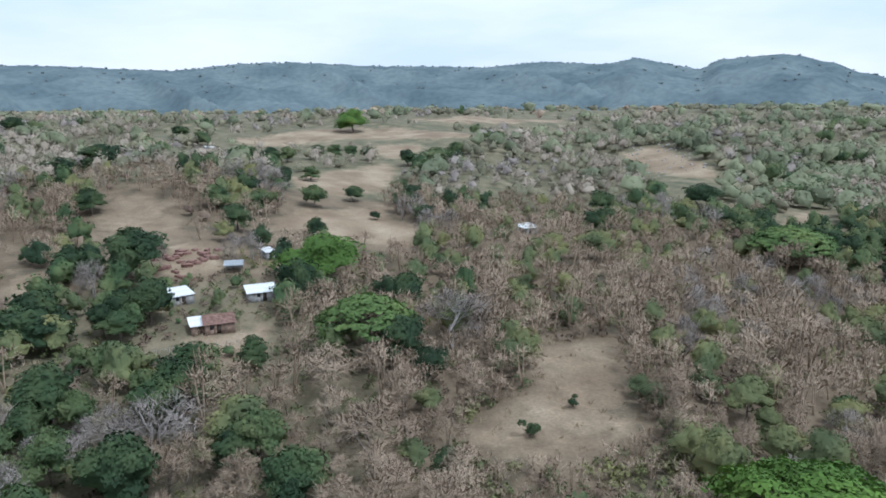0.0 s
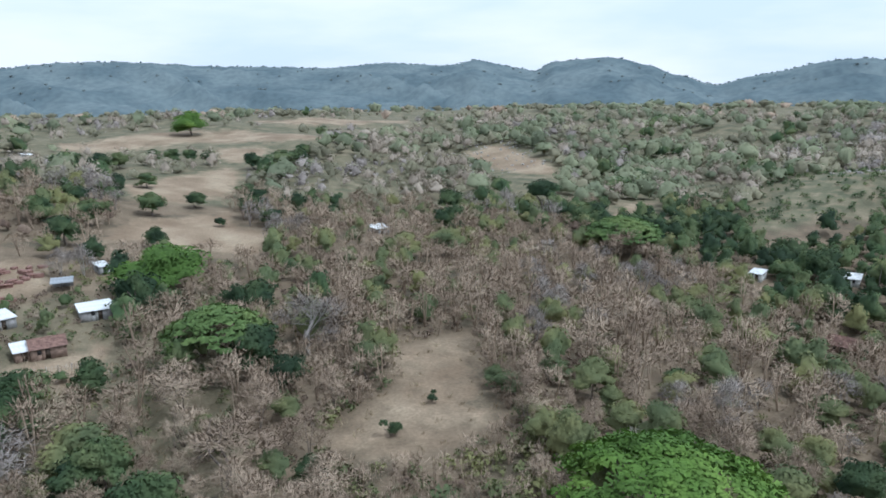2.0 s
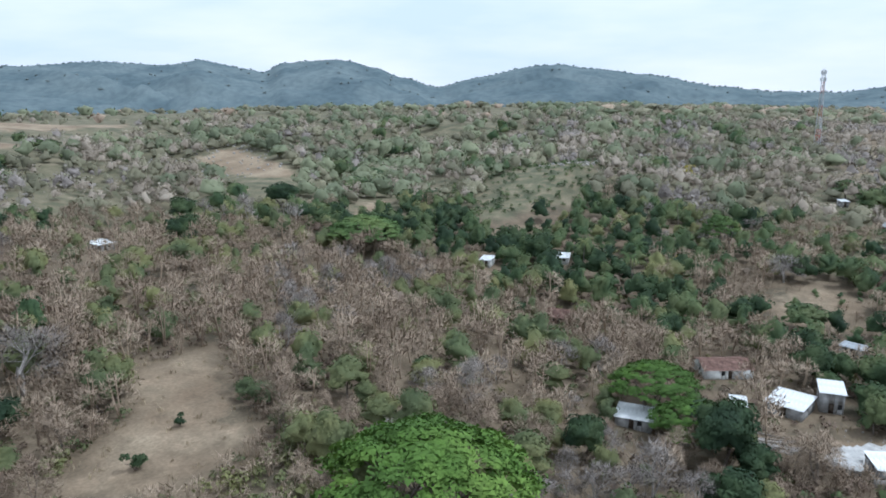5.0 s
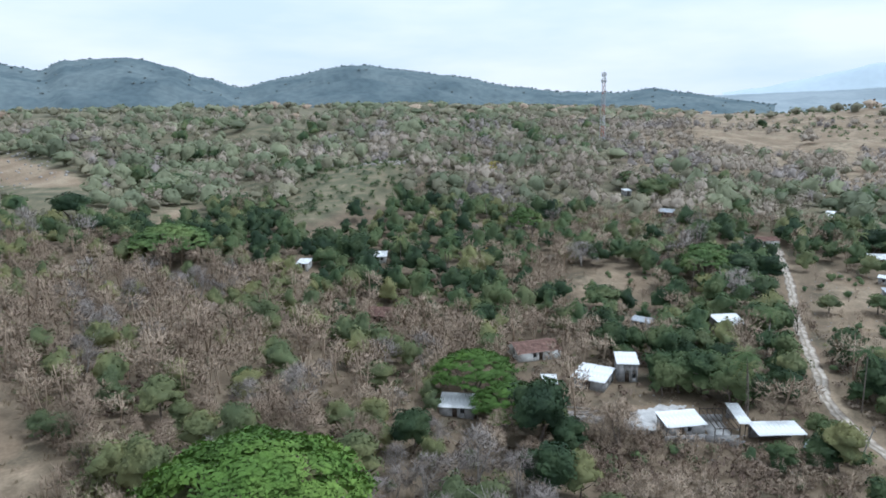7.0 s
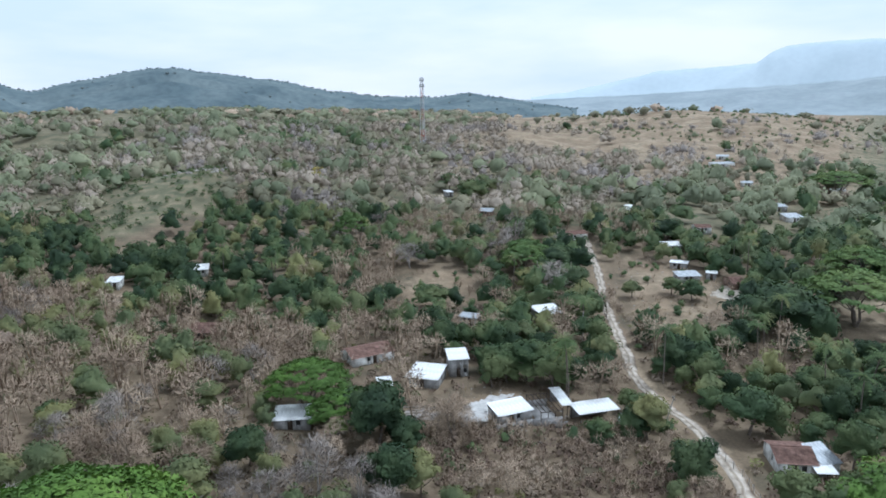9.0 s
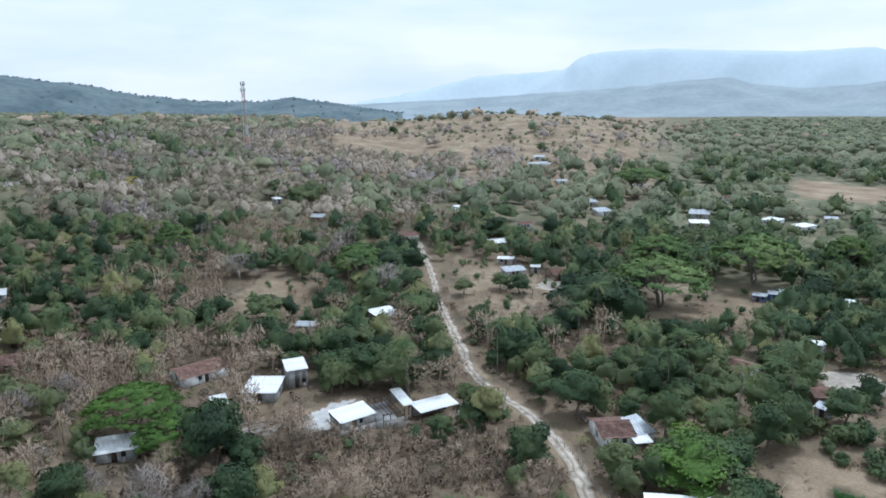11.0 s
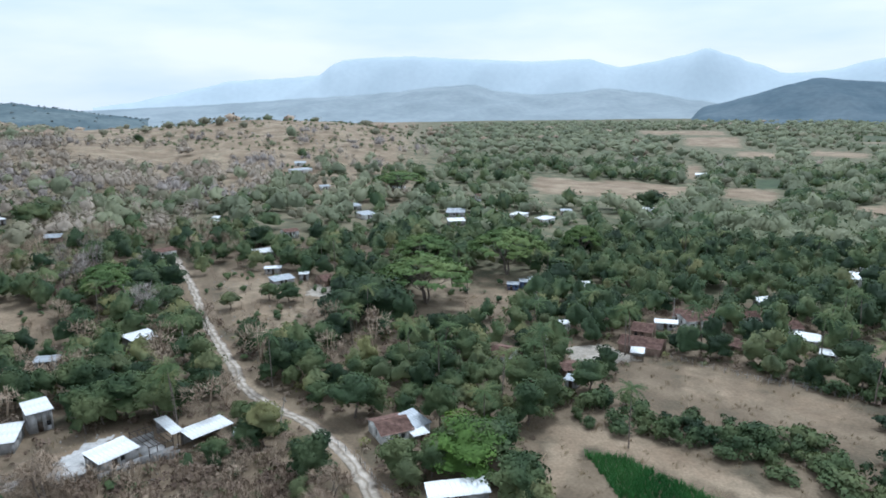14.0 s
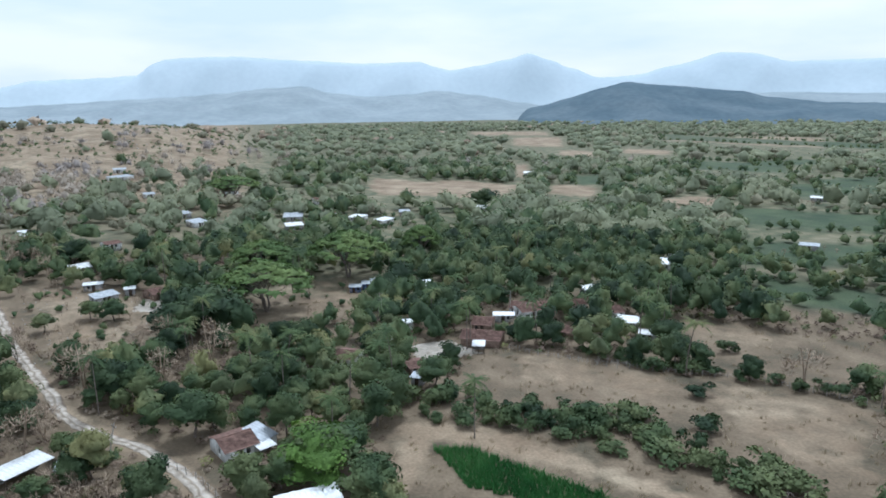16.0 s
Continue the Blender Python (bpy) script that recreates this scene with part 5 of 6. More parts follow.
# woods behind them, out to the plateau and across the valley
x, y = scatter(60000, 325, 760, -48, 150, 6.2, 7, 2.0, 0.05)
x2, y2 = scatter(26000, 760, 2100, -50, 150, 10, 7, 4.0, 0.05)
for x, y, tg, tt, grow_by, tag in ((x, y, FAR_GREEN, FAR_TWIG, 1.0, "far"), (x2, y2, FAINT, FAINT, 1.15, "faint")):
    r, b = np.hypot(x, y), np.degrees(np.arctan2(x, y))
    thin = np.where((b < 40) & (b > -22) & (r > 540), 0.40, 1) * np.where((b < 15) & (b > -22) & (r > 450), 0.6, 1) * np.where((b > 68) & (b < 96) & (r > 560), 0.13, 1) * np.where(b > 92, 0.92, 1) * np.where((b > 78) & (b < 112) & (r < 560), 0.62, 1)
    clump = np.sin(x / 31 + 2.2 * np.sin(y / 47)) * np.sin(y / 26 + 1.9 * np.sin(x / 58)) + 0.6 * np.sin(x / 83 + y / 61 + 1.3 * np.sin(y / 97))
    keep = rng.random(len(x)) < np.maximum(thin * np.clip(0.85 + 0.55 * clump, 0.45, 1.0), np.where(openness({"r": GROVES["river woods"]}, x, y) > 0, 0.95, 0))
    x, y = x[keep], y[keep]
    green, patch = wood_kind(x, y)
    r, b = np.hypot(x, y), np.degrees(np.arctan2(x, y))
    hill = (b > 62) & (b < 97) & (r > 420) & (openness(GROVES, x, y) < 0)
    low = np.clip((b - 85) / 8, 0, 1) * ~hill
    green, olive = np.where(hill, 0.5 * green, np.maximum(green, 0.86 * low)), np.where(hill, 0.08, 0.33 - 0.23 * low)
    d = 0.6 * stands(x, y, 17, 2.0) + 0.4 * rng.random(len(x))
    d = np.argsort(np.argsort(d)) / len(d)
    # most distant sheets take the leaves and twigs with haze in their colour
    for name, label, pick, tm, mat, size in (
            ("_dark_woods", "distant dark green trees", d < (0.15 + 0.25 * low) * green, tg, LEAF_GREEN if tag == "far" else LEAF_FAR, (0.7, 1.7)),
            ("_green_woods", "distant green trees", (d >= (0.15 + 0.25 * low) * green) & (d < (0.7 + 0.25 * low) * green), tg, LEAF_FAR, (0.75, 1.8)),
            ("_olive_woods", "distant olive scrub woods", (d >= (0.7 + 0.25 * low) * green) & (d < green + olive), tg, LEAF_HAZED, (0.5, 1.3)),
            ("_bare_woods", "distant leafless woods", (d >= green + olive) & (patch < 0.6), tt, TWIG_FAR if tag == "far" else LEAF_HAZED, (0.7, 1.5)),
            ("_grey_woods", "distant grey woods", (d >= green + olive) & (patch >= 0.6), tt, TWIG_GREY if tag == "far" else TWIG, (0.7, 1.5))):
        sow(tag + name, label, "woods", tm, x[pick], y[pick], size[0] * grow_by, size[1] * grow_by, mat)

# undergrowth
x, y = scatter(26000, 44, 230, -46, 150, 2.3, 2.8, 0.3, 0.8, False)
d = np.clip(rng.random(len(x)) + 0.25 * (np.degrees(np.arctan2(x, y)) < -6), 0, 1)
sow("dry_undergrowth", "reddish-brown dry undergrowth between the trees", "scrub", SCRUB, x[d < 0.5], y[d < 0.5], 0.5, 1.2, TWIG_RED)
sow("green_undergrowth", "low olive-green undergrowth", "scrub", SCRUB, x[d > 0.7], y[d > 0.7], 0.5, 1.2, LEAF_OLIVE)

# bushes of the yards, low enough to look over
yx, yy = [], []
for hx, hy, hr in KEEP_LOW:
    n = rng.poisson(0.05 * hr * hr)
    a, q = rng.uniform(0, 6.283, n), hr * np.sqrt(rng.random(n))
    yx.append(hx + q * np.cos(a))
    yy.append(hy + q * np.sin(a))
yx, yy = np.concatenate(yx), np.concatenate(yy)
ok = (near_line(ROAD, yx, yy) > 3.2) & (openness(OPEN, yx, yy) < 2)
for hx, hy, hr in KEEP_OFF:
    ok &= np.hypot(yx - hx, yy - hy) > hr
for area in FIELDS:
    ok &= depth_in(area, yx, yy) < 0
yx, yy = yx[ok], yy[ok]
d = rng.random(len(yx))
sow("yard_bushes", "low green bushes of the village yards", "bushes", FAR_GREEN, yx[d < 0.6], yy[d < 0.6], 0.22, 0.5, LEAF_GREEN)
sow("dry_yard_bushes", "low dry bushes of the village yards", "bushes", LOW_TWIG, yx[d >= 0.6], yy[d >= 0.6], 0.7, 1.5, TWIG)
n = 420
a, q = rng.uniform(0, 6.283, n), np.sqrt(rng.random(n))
kx, ky = 240 + 75 * q * np.cos(a), 270 + 45 * q * np.sin(a)
sow("hill_scrub", "small dark agaves and scrub on the bare knoll", "scrub", SCRUB, kx, ky, 0.7, 1.5, LEAF_GREEN)
n = 500
a, q = rng.uniform(0, 6.283, n), np.sqrt(rng.random(n))
sow("brown_hill_scrub", "sparse dark scrub on the brown hill", "scrub", SCRUB, 850 + 220 * q * np.cos(a), 100 + 190 * q * np.sin(a), 1.0, 2.4, LEAF_GREEN)

# scrub on the dry hillside and in the dusty yards
def scrub_in(area, count):
    px_, py_ = [q[0] for q in area], [q[1] for q in area]
    gx, gy = rng.uniform(min(px_), max(px_), count), rng.uniform(min(py_), max(py_), count)
    ok = (depth_in(area, gx, gy) > 0) & (near_line(ROAD, gx, gy) > 3)
    for hx, hy, hr in KEEP_OFF:
        ok &= np.hypot(gx - hx, gy - hy) > hr
    return gx[ok], gy[ok]


gx, gy = scrub_in(GRASSY["dry hillside"], 330)
d = rng.random(len(gx))
sow("hillside_trees", "sparse leafless trees on the dry hillside", "woods", MID_TWIG, gx[d < 0.3], gy[d < 0.3], 0.4, 0.8, TWIG)
sow("hillside_scrub", "olive scrub on the dry hillside", "scrub", FAR_GREEN, gx[d > 0.6], gy[d > 0.6], 0.2, 0.5, LEAF_OLIVE)
sow("hillside_brush", "dry brush on the dry hillside", "scrub", LOW_TWIG, gx[(d > 0.3) & (d < 0.6)], gy[(d > 0.3) & (d < 0.6)], 0.7, 1.5, TWIG)
for key, count in (("village yard", 210), ("paddock", 90), ("cut bank", 60), ("house yard", 50)):
    gx, gy = scrub_in(OPEN[key], count)
    d = rng.random(len(gx))
    sow("dead_brush", "dead branches and dry weeds on the bare earth", "scrub", LOW_TWIG, gx[d < 0.6], gy[d < 0.6], 0.4, 1.2, TWIG)
    sow("small_bushes", "small green bushes on the bare earth", "bushes", FAR_GREEN, gx[d > 0.72], gy[d > 0.72], 0.18, 0.42, LEAF_GREEN)

# dry brush on the slope below the work yard
n = 1500
bx_, by_ = rng.uniform(85, 128, n), rng.uniform(8, 68, n)
ok = (depth_in(THIN[0], bx_, by_) > 0) & (near_line(ROAD, bx_, by_) > 3)
bx_, by_ = bx_[ok], by_[ok]
d = rng.random(len(bx_))
sow("brown_brush", "dense brown dry brush on the open slope", "scrub", LOW_TWIG, bx_[d < 0.45], by_[d < 0.45], 0.6, 1.4, TWIG)
sow("red_brush", "reddish dry weeds on the open slope", "scrub", SCRUB, bx_[d > 0.5], by_[d > 0.5], 0.4, 1.0, TWIG_RED)

# hedgerows round the green strips of the valley
hx_, hy_ = [], []
for area in LOW_GROUND.values():
    for (ax, ay), (bx, by) in zip(area, area[1:] + area[:1]):
        n = int(math.hypot(bx - ax, by - ay) / 6)
        s = (np.arange(n) + rng.random(n) * 0.8) / max(n, 1)
        hx_.append(ax + (bx - ax) * s + rng.normal(0, 2.5, n))
        hy_.append(ay + (by - ay) * s + rng.normal(0, 2.5, n))
hx_, hy_ = np.concatenate(hx_), np.concatenate(hy_)
ok = rng.random(len(hx_)) < 0.75
sow("valley_hedgerows", "dark hedgerow trees between the valley fields", "hedges", FAR_GREEN, hx_[ok], hy_[ok], 0.35, 0.8, LEAF_GREEN)

# low brush in front of the clearing
n = 700
bx_, by_ = rng.uniform(-4, 46, n), rng.uniform(66, 128, n)
ok = (depth_in(THIN[1], bx_, by_) > -4) & (openness(OPEN, bx_, by_) < 0)
bx_, by_ = bx_[ok], by_[ok]
d = rng.random(len(bx_))
sow("clearing_brush", "dry brown brush round the clearing", "scrub", LOW_TWIG, bx_[d < 0.6], by_[d < 0.6], 0.7, 1.7, TWIG)
sow("clearing_bushes", "low olive bushes round the clearing", "scrub", SCRUB, bx_[d > 0.6], by_[d > 0.6], 0.7, 1.6, LEAF_OLIVE)


# ---- ridge-top trees ----
ridge_az, ridge_v = WOODED
pick = rng.integers(0, ridge_v.shape[1] - 1, 1100)
row = np.where(rng.random(1100) < 0.55, 31, rng.integers(14, 31, 1100))
part_way = rng.random((1100, 1))
rv = ridge_v[row, pick] * (1 - part_way) + ridge_v[row, pick + 1] * part_way
# leaf colour is blue-grey to carry the same painted haze as the ridge
sow("ridge_trees", "small trees along the distant ridge", "woods", FAINT, rv[:, 0], rv[:, 1], 0.3, 0.9, leaf_material("hazy ridge leaves", (0.125, 0.152, 0.155), (0.145, 0.172, 0.172), (0.165, 0.190, 0.186)), z=rv[:, 2] - 1)


# ---- road ----
def ribbon(line, width, lift, cols=9, step=1.2):
    pts = [np.array(p, float) for p in line]
    path = []
    for k in range(len(pts) - 1):
        p0, p1, p2, p3 = pts[max(k - 1, 0)], pts[k], pts[k + 1], pts[min(k + 2, len(pts) - 1)]
        n = max(2, int(np.linalg.norm(p2 - p1) / step))
        for s in np.arange(n) / n:
            path.append(0.5 * (2 * p1 + (p2 - p0) * s + (2 * p0 - 5 * p1 + 4 * p2 - p3) * s * s + (3 * p1 - p0 - 3 * p2 + p3) * s ** 3))
    path = np.array(path)
    d = np.gradient(path, axis=0)
    d /= np.linalg.norm(d, axis=1)[:, None]
    side = np.c_[d[:, 1], -d[:, 0]]
    u = np.linspace(-1, 1, cols)
    wob = 1 + 0.12 * np.sin(np.arange(len(path)) * 0.37) + 0.08 * np.sin(np.arange(len(path)) * 1.1)
    xy = path[:, None] + side[:, None] * (u[None, :, None] * width / 2 * wob[:, None, None])
    z = height(xy[..., 0], xy[..., 1]) + lift * (1 - np.abs(u[None]) ** 4) - 0.12 * (np.abs(u[None]) > 0.95)
    v = np.concatenate([xy, z[..., None]], -1)
    n, m = v.shape[:2]
    i = np.arange(n * m).reshape(n, m)
    f = np.stack([i[:-1, :-1], i[:-1, 1:], i[1:, 1:], i[1:, :-1]], -1).reshape(-1, 4)
    return v.reshape(-1, 3), f, np.tile(u, n)


def road_material():
    m, nt, b = shader("rutted dirt road", 0.95)
    a = nt.nodes.new("ShaderNodeAttribute")
    a.attribute_name = "across"
    wander = nt.nodes.new("ShaderNodeMath")
    wander.operation = "MULTIPLY_ADD"
    nt.links.new(noise_node(nt, 0.25, 5.0), wander.inputs[0])
    wander.inputs[1].default_value = 0.7
    nt.links.new(a.outputs["Fac"], wander.inputs[2])
    track = ramp_node(nt, wander.outputs[0], [(0.20, (0.20, 0.155, 0.115)), (0.38, (0.44, 0.385, 0.32)), (0.56, (0.50, 0.445, 0.38)), (0.68, (0.27, 0.22, 0.165)), (0.82, (0.46, 0.405, 0.34)), (0.98, (0.44, 0.385, 0.32)), (1.0, (0.22, 0.175, 0.125))])
    grain = ramp_node(nt, noise_node(nt, 0.5, 9.0), [(0.3, (0.50, 0.48, 0.45)), (0.68, (1.15, 1.15, 1.13))])
    nt.links.new(mix_node(nt, 1.0, track, grain, "MULTIPLY"), b.inputs["Base Color"])
    bump_node(nt, b, noise_node(nt, 2.0, 6.0), 0.6, 0.2)
    return m


v, f, u = ribbon(ROAD, 3.3, 0.22)
me = mesh_from("road", v, f[:, ::-1], [road_material()], True)
me.attributes.new("across", "FLOAT", "POINT").data.foreach_set("value", (0.5 * u + 0.25).astype(np.float32))
tagged(new("road", me), "pale rutted dirt road winding through the village", "road", kind="structure")


# ---- river ----
def water_patch(poly):
    m, nt, b = shader("river water", 0.08)
    b.inputs["Base Color"].default_value = (0.16, 0.19, 0.18, 1)
    b.inputs["Specular IOR Level"].default_value = 0.6
    bump_node(nt, b, noise_node(nt, 0.4, 3.0), 0.1, 0.1)
    pts = np.array(poly, float)
    z = float(height(pts[:, 0], pts[:, 1]).max()) + 0.5
    bm = bmesh.new()
    bm.faces.new([bm.verts.new((*p, z)) for p in poly])
    bmesh.ops.recalc_face_normals(bm, faces=bm.faces)
    if bm.faces[:][0].normal.z < 0:
        bmesh.ops.reverse_faces(bm, faces=bm.faces)
    me = bpy.data.meshes.new("water")
    bm.to_mesh(me)
    me.materials.append(m)
    tagged(new("water", me), "pale river reach between the fields", "river", kind="structure")


water_patch([(632, -486), (622, -506), (566, -462), (566, -440)])
water_patch([(507, -330), (554, -386), (566, -417), (522, -382), (496, -335)])


# ---- cell tower ----
def cell_tower(x, y, h, base, top):
    root = tagged(new("cell_tower"), "slim steel lattice cell tower with antennas", "tower")
    root.matrix_basis = pose(x, y, ground_z(x, y))
    def corner(k, z):
        a, r = radians(120 * k + 20), base + (top - base) * z / h
        return np.array([r * math.cos(a), r * math.sin(a), z])
    n = 14
    for k in range(3):
        part("leg", tube([corner(k, -0.5), corner(k, h)], [0.24, 0.18], 5), STEEL, root)
    for i in range(n):
        mat = RED_STEEL if (i // 2) % 2 else STEEL
        z0, z1 = h * i / n, h * (i + 1) / n
        for k in range(3):
            part("brace", tube([corner(k, z0), corner((k + 1) % 3, z1)], [0.15, 0.15], 4), mat, root)
            part("strut", tube([corner(k, z1), corner((k + 1) % 3, z1)], [0.14, 0.14], 4), mat, root)
    for k in range(3):
        for zz in (h - 1.5, h - 6):
            p = corner(k, zz) * (1.5, 1.5, 1)
            part("antenna", box(p[0], p[1], p[2], 0.45, 0.45, 2.4), CONCRETE, root)
    part("dish", tube([(1.3, 0, h * 0.72), (1.7, 0, h * 0.72)], [0.75, 0.75], 12), CONCRETE, root)
    part("lightning_rod", tube([(0, 0, h - 0.5), (0, 0, h + 3)], [0.06, 0.03], 4), STEEL, root)
    hut = box(5, 2, 1.1, 3.2, 2.6, 2.6)
    part("equipment_hut", hut, WALL_PLASTER, root)


cell_tower(470, 257, 54, 2.4, 1.0)


# ---- poles and fences ----
def utility_pole(x, y, h, lean=0.0, turn=0.0):
    root = tagged(new("utility_pole"), "grey wooden utility pole with a crossarm", "pole", group="poles along the road")
    root.matrix_basis = pose(x, y, ground_z(x, y), lean, 0, turn)
    part("shaft", tube([(0, 0, -0.6), (0, 0, h)], [0.15, 0.10], 8), PALE_BARK, root)
    part("crossarm", box(0, 0, h - 0.6, 1.8, 0.12, 0.12), DARK_WOOD, root)
    for sx in (-0.8, 0, 0.8):
        part("insulator", tube([(sx, 0, h - 0.54), (sx, 0, h - 0.3)], [0.05, 0.035], 6), CONCRETE, root)


utility_pole(129.6, 19.4, 7, 14, 30)
utility_pole(170, 47, 8, 0, 20)
utility_pole(222, 66, 8, 0, 20)
utility_pole(197.5, -49, 8, 0, 80)
utility_pole(204, -50, 8, 0, 80)
utility_pole(190, -88, 8, 0, 80)


def fence(line, gap=2.4):
    root = tagged(new("fence"), "wire fence on rough wooden posts beside a field", "fence")
    tops = []
    for (ax, ay), (bx, by) in zip(line, line[1:]):
        n = max(1, int(math.hypot(bx - ax, by - ay) / gap))
        for k in range(n):
            px_, py_ = ax + (bx - ax) * k / n + rng.normal(0, 0.1), ay + (by - ay) * k / n + rng.normal(0, 0.1)
            z, h = ground_z(px_, py_), rng.uniform(1.3, 1.7)
            part("post", tube([(px_, py_, z - 0.4), (px_ + rng.normal(0, 0.06), py_ + rng.normal(0, 0.06), z + h)], [0.09, 0.07], 5), PALE_BARK, root)
            tops.append((px_, py_, z))
    for hgt in (0.5, 0.9, 1.25):
        part("wire", tube([(a, b, c + hgt) for a, b, c in tops], [0.012] * len(tops), 3), STEEL, root)


fence([(160, -74), (147.5, -84.5), (140, -91), (128.7, -106)])
fence([(144, -91), (129.7, -104), (120, -117), (97, -129)])
fence([(127.5, 12.0), (117, 4.5), (107, 0.5), (99, -3)])
fence([(150, 39), (166, 46), (190, 55), (213, 63)])
fence([(-70, 136), (-58, 146), (-44, 150), (-36, 144)])


# ---- yards ----
def log(x, y, turn, length, radius):
    root = new("log", mesh_from("log", *tube([(-length / 2, 0, radius), (0, 0.04, radius * 1.05), (length / 2, 0, radius)], [radius, radius * 0.92, radius * 0.8], 8), [PALE_BARK], True))
    root.matrix_basis = pose(x, y, ground_z(x, y) - 0.03, 0, 0, turn)
    tagged(root, "long pale log lying in the yard", "log", group="logs in the yard")


for k in range(18):
    log(110 + 6 * rng.random(), 61 + 7 * rng.random(), -58 + rng.normal(0, 8), rng.uniform(5, 9), rng.uniform(0.14, 0.24))

BRICK = plain_material("red fired brick", (0.190, 0.108, 0.086), (0.290, 0.172, 0.140), 2.0, 0.95)
ROCK = plain_material("grey field stone", (0.22, 0.20, 0.18), (0.40, 0.37, 0.33), 0.8, 0.95, world_space=True)


def brick_stack(x, y, turn, w, d, h):
    root = tagged(new("brick_stack"), "weathered stack of red bricks in the yard", "bricks", group="brick stacks of the kiln yard")
    root.matrix_basis = pose(x, y, ground_z(x, y) - 0.1, 0, 0, turn)
    n = max(2, int(h / 0.35))
    for k in range(n):
        e = 1 - 0.25 * rng.random() * k / n
        part("course", box(rng.normal(0, 0.08), rng.normal(0, 0.08), 0.175 + 0.35 * k, w * e, d * e, 0.345), BRICK, root)


for k in range(36):
    brick_stack(-79 + rng.normal(0, 6.0), 204 + rng.normal(0, 6), rng.uniform(0, 180), rng.uniform(1.4, 3.4), rng.uniform(1.0, 2.0), rng.uniform(0.6, 1.3))


def rock_geo():
    bm = bmesh.new()
    bmesh.ops.create_icosphere(bm, subdivisions=1, radius=0.5)
    v = np.array([p.co for p in bm.verts]) * rng.uniform(0.7, 1.25, (len(bm.verts), 1)) * (1, 0.8, 0.7)
    f = np.array([[p.index for p in q.verts] for q in bm.faces])
    bm.free()
    return v, f


ROCKS = [rock_geo() for _ in range(5)]
n = 700
a, q = rng.uniform(0, 6.283, n), np.sqrt(rng.random(n))
rx = np.concatenate([300 + 46 * q[:250] * np.cos(a[:250]), 880 + 190 * q[250:500] * np.cos(a[250:500]), 130 + 60 * q[500:] * np.cos(a[500:])])
ry = np.concatenate([285 + 40 * q[:250] * np.sin(a[:250]), 95 + 170 * q[250:500] * np.sin(a[250:500]), 440 + 50 * q[500:] * np.sin(a[500:])])
sow("hill_boulders", "pale boulders scattered over the bare hills", "stones", ROCKS, rx, ry, 0.8, 2.8, ROCK)
n = 260
rx, ry = np.concatenate([rng.uniform(185, 265, 160), rng.uniform(112, 132, 100)]), np.concatenate([rng.uniform(12, 60, 160), rng.uniform(34, 62, 100)])
sow("yard_rubble", "rubble and stones in the village yards", "stones", ROCKS, rx, ry, 0.25, 0.8, ROCK)


# ---- crop and grass ----
def blades(n, h, spread, width):
    c = np.c_[rng.normal(0, spread, (n, 2)), np.zeros(n)]
    d = np.c_[rng.normal(0, 0.45, (n, 2)), np.ones(n)] * h * rng.uniform(0.5, 1.2, (n, 1))
    a = rng.uniform(0, 6.28, n)
    w = np.c_[np.cos(a), np.sin(a), 0 * a] * width
    v = np.stack([c - w, c + w, c + d], 1).reshape(-1, 3)
    return v, np.arange(3 * n).reshape(-1, 3)


CROP = [(113, -37), (110, -43.5), (88, -57), (70, -64), (74, -52), (92, -44), (98, -38)]
gx, gy = np.meshgrid(np.arange(-30, 30, 0.9), np.arange(-40, 40, 0.55))
ca, sa = math.cos(radians(-32)), math.sin(radians(-32))
fx, fy = 92 + gx.ravel() * ca - gy.ravel() * sa, -48 + gx.ravel() * sa + gy.ravel() * ca
fx, fy = fx + rng.normal(0, 0.1, fx.size), fy + rng.normal(0, 0.1, fy.size)
inside = depth_in(CROP, fx, fy) > 0
sow("maize_crop", "rows of young green maize", "crop", [blades(16, 1.3, 0.16, 0.09) for _ in range(4)], fx[inside], fy[inside], 0.7, 1.15, leaf_material("maize leaves", (0.035, 0.120, 0.030), (0.055, 0.165, 0.042), (0.080, 0.200, 0.055)))
n = 9000
rr, bb = np.sqrt(rng.uniform(55 ** 2, 230 ** 2, n)), np.radians(rng.uniform(-46, 150, n))
tx, ty = rr * np.sin(bb), rr * np.cos(bb)
o = openness(OPEN, tx, ty)
g = openness(GRASSY, tx, ty)
ok = ((o > -3) & (o < 1.2)) | (g > 0) | (rng.random(n) < 0.30)
ok &= (near_line(ROAD, tx, ty) > 2.6) & (depth_in(CROP, tx, ty) < -0.5)
for hx, hy, hr in KEEP_OFF[:150]:
    ok &= np.hypot(tx - hx, ty - hy) > hr * 0.7
sow("dry_grass", "tufts of dry straw-coloured grass", "grass", [blades(14, 0.75, 0.4, 0.06) for _ in range(4)], tx[ok], ty[ok], 0.6, 1.3, STRAW)

# hedgerows between the fields
for line, gap in (([(139, -37), (128, -54), (116, -66), (106, -76), (91, -80), (77, -84)], 1.5), ([(150, -92), (130, -105), (120, -118), (97, -130)], 2.6), ([(127, -40), (116, -60), (100, -74)], 2.2)):
    for (ax, ay), (bx, by) in zip(line, line[1:]):
        n = max(1, int(math.hypot(bx - ax, by - ay) / gap))
        for k in range(n):
            plant_at("hedge" if rng.random() < 0.75 else "bush", ax + (bx - ax) * k / n + rng.normal(0, 2.0), ay + (by - ay) * k / n + rng.normal(0, 2.0), rng.uniform(0.55, 1.3), None, rng.uniform(0.7, 1.1))


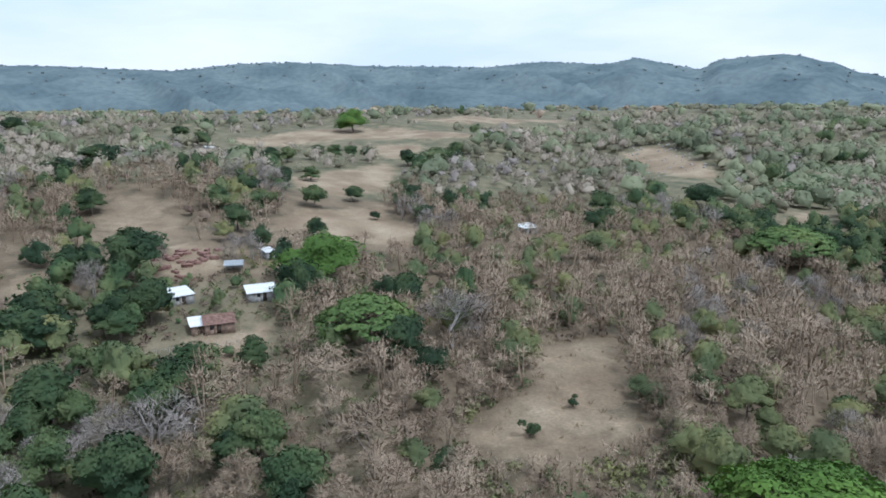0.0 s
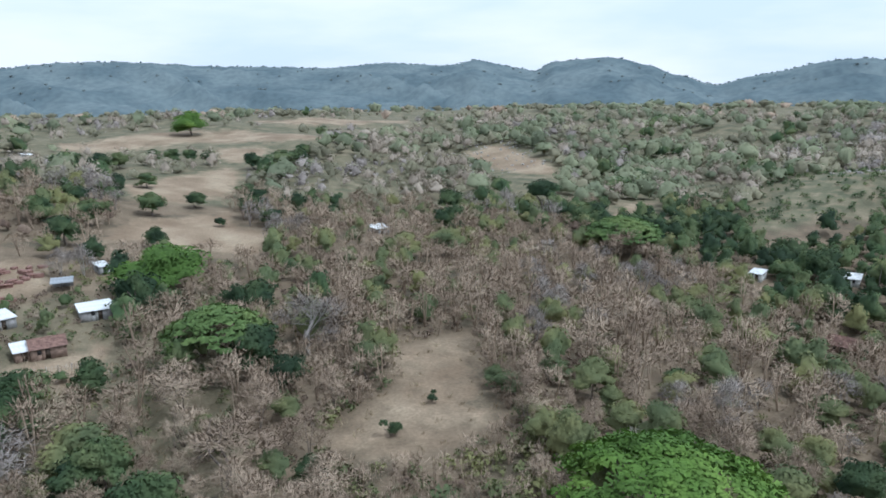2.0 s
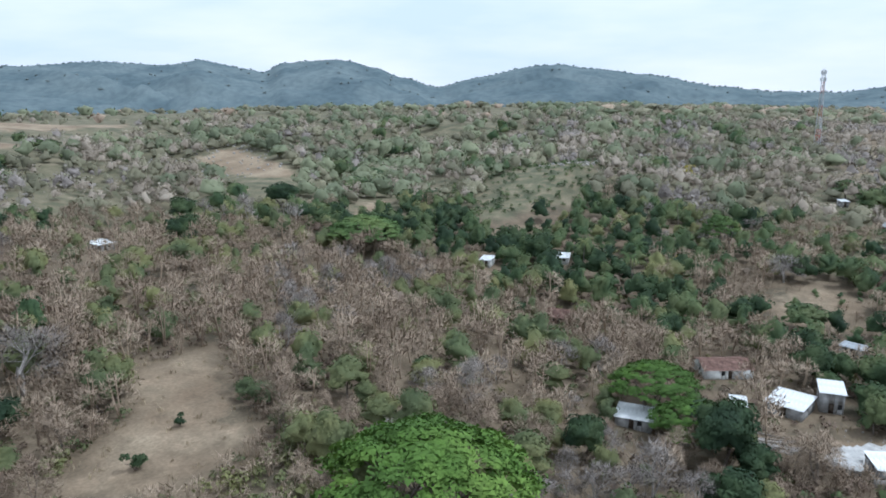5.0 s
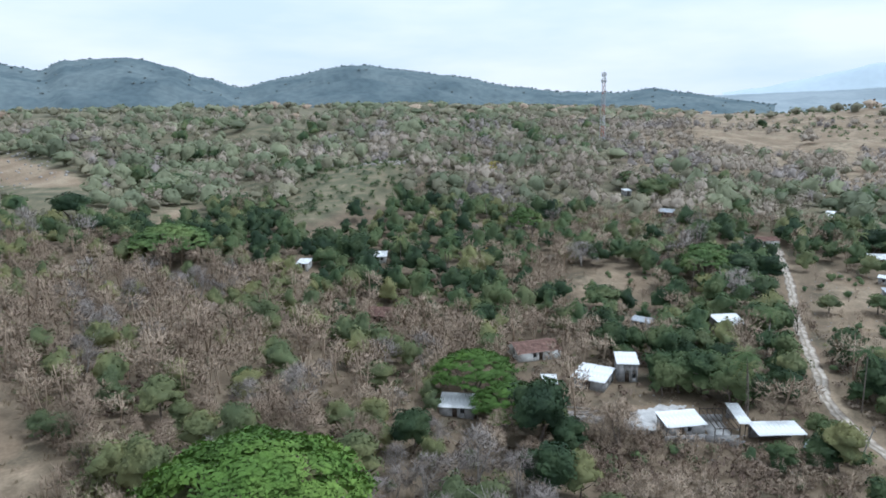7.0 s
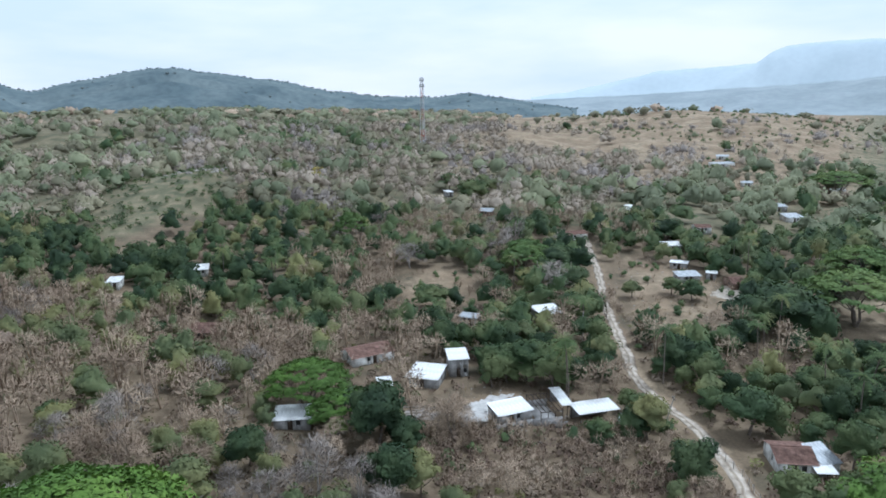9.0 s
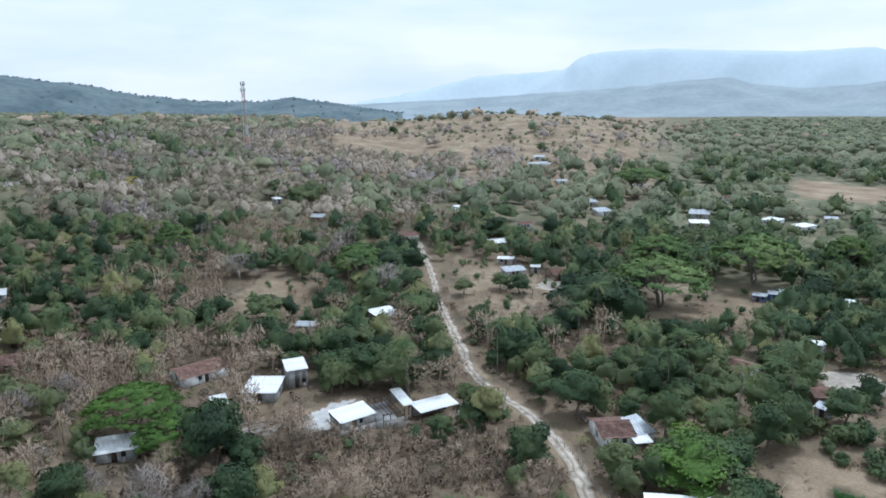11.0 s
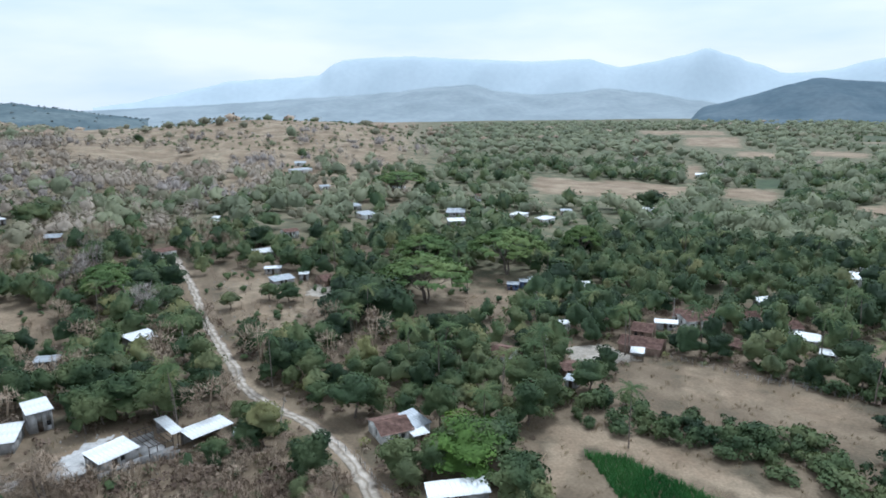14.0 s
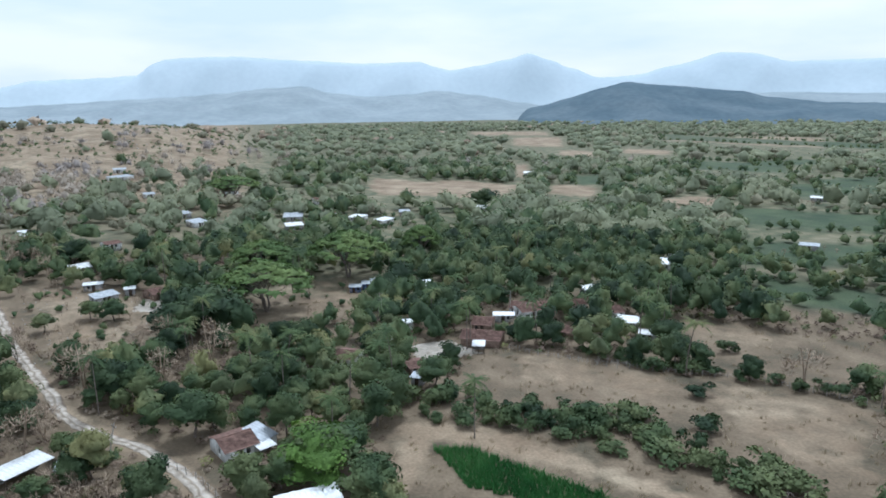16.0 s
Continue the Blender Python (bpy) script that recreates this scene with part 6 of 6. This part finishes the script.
# ---- unfinished frame beside the white-roofed building ----
def open_frame(x, y, turn, w, d, h):
    root = tagged(new("unfinished_frame"), "unroofed timber frame on low block walls", "frame")
    root.matrix_basis = pose(x, y, ground_z(x, y), 0, 0, turn)
    for sy in (-1, 1):
        part("low_wall", box(0, sy * d / 2, 0.35, w, 0.2, 2.3), WALL_BLOCK, root)
        for k in range(4):
            px_ = -w / 2 + w * k / 3
            part("post", tube([(px_, sy * d / 2, -0.4), (px_, sy * d / 2, h)], [0.09, 0.08], 6), DARK_WOOD, root)
        part("plate", box(0, sy * d / 2, h + 0.06, w + 0.3, 0.14, 0.12), DARK_WOOD, root)
    for k in range(6):
        part("joist", box(-w / 2 + w * k / 5, 0, h + 0.18, 0.10, d + 0.5, 0.12), DARK_WOOD, root)
    part("floor_slab", box(0, 0, 0.02, w - 0.2, d - 0.3, 0.3), CONCRETE, root)


def retaining_wall(line, h):
    root = tagged(new("retaining_wall"), "low grey block wall along the edge of the yard", "wall")
    for (ax, ay), (bx, by) in zip(line, line[1:]):
        n = max(2, int(math.hypot(bx - ax, by - ay) / 1.6))
        for k in range(n):
            f0, f1 = k / n, (k + 1) / n
            mx_, my_ = ax + (bx - ax) * (f0 + f1) / 2, ay + (by - ay) * (f0 + f1) / 2
            part("wall_panel", box(0, 0, h / 2 - 0.4, math.hypot(bx - ax, by - ay) / n - 0.02, 0.22, h + 0.8 + rng.uniform(-0.08, 0.08)), WALL_BLOCK, root, pose(mx_, my_, ground_z(mx_, my_), 0, 0, math.degrees(math.atan2(by - ay, bx - ax))))


retaining_wall([(113.9, 47.6), (119.4, 42.4), (120.8, 37.0), (121.6, 36.0)], 1.3)
open_frame(124.4, 41.8, -50, 4.4, 8.4, 2.7)


# ---- paved yards ----
def paving(poly, label, mat):
    """A worn slab of pale paving that follows the ground."""
    xs, ys = [q[0] for q in poly], [q[1] for q in poly]
    gx, gy = np.meshgrid(np.arange(min(xs), max(xs), 0.7), np.arange(min(ys), max(ys), 0.7))
    ins = depth_in(poly, gx, gy) + 0.5 * np.sin(gx * 1.7) * np.cos(gy * 2.1)
    gz = height(gx, gy) + np.where(ins > 0.5, 0.16, -0.25)
    n, m = gx.shape
    i = np.arange(n * m).reshape(n, m)
    f = np.stack([i[:-1, :-1], i[:-1, 1:], i[1:, 1:], i[1:, :-1]], -1).reshape(-1, 4)
    f = f[(ins.ravel()[f] > -0.4).any(1)]
    tagged(new("pavement", mesh_from("pavement", np.stack([gx, gy, gz], -1).reshape(-1, 3), f, [mat], True)), label, "paving", kind="structure")


PALE = plain_material("pale packed yard", (0.30, 0.262, 0.212), (0.42, 0.375, 0.31), 0.25, 0.95, world_space=True, fine=2.0)
paving([(174, -50), (175, -62), (160, -67), (159, -58), (161, -48)], "pale packed-earth patio in front of the tiled houses", PALE)
paving([(113.5, 56), (121, 58.5), (128.5, 55.5), (133, 49.5), (126, 51.5), (117.5, 49.5)], "broken concrete yard beside the white roofs", CONCRETE)
paving([(232, 24), (244, 20), (250, 12), (240, 10), (228, 16)], "pale worn yard between the sheds", PALE)


# ---- yellow-flowering trees ----
for x, y, size in ((193, 148, 0.8), (226, 131, 0.7), (330, 250, 0.9)):
    trunk, crown = broadleaf(8, 4, 900, 0.36)
    ob = plant("flowering_tree", "small tree in yellow blossom", "tree", trunk, crown, BARK, LEAF_YELLOW)
    ob.matrix_basis = pose(x, y, ground_z(x, y), 0, 0, 40)
    ob.scale = (size, size, size)


# shapes that found no place are taken out again
for shapes in KINDS.values():
    for ob in shapes:
        if ob.name not in used:
            for o in (*ob.children_recursive, ob):
                bpy.data.objects.remove(o)
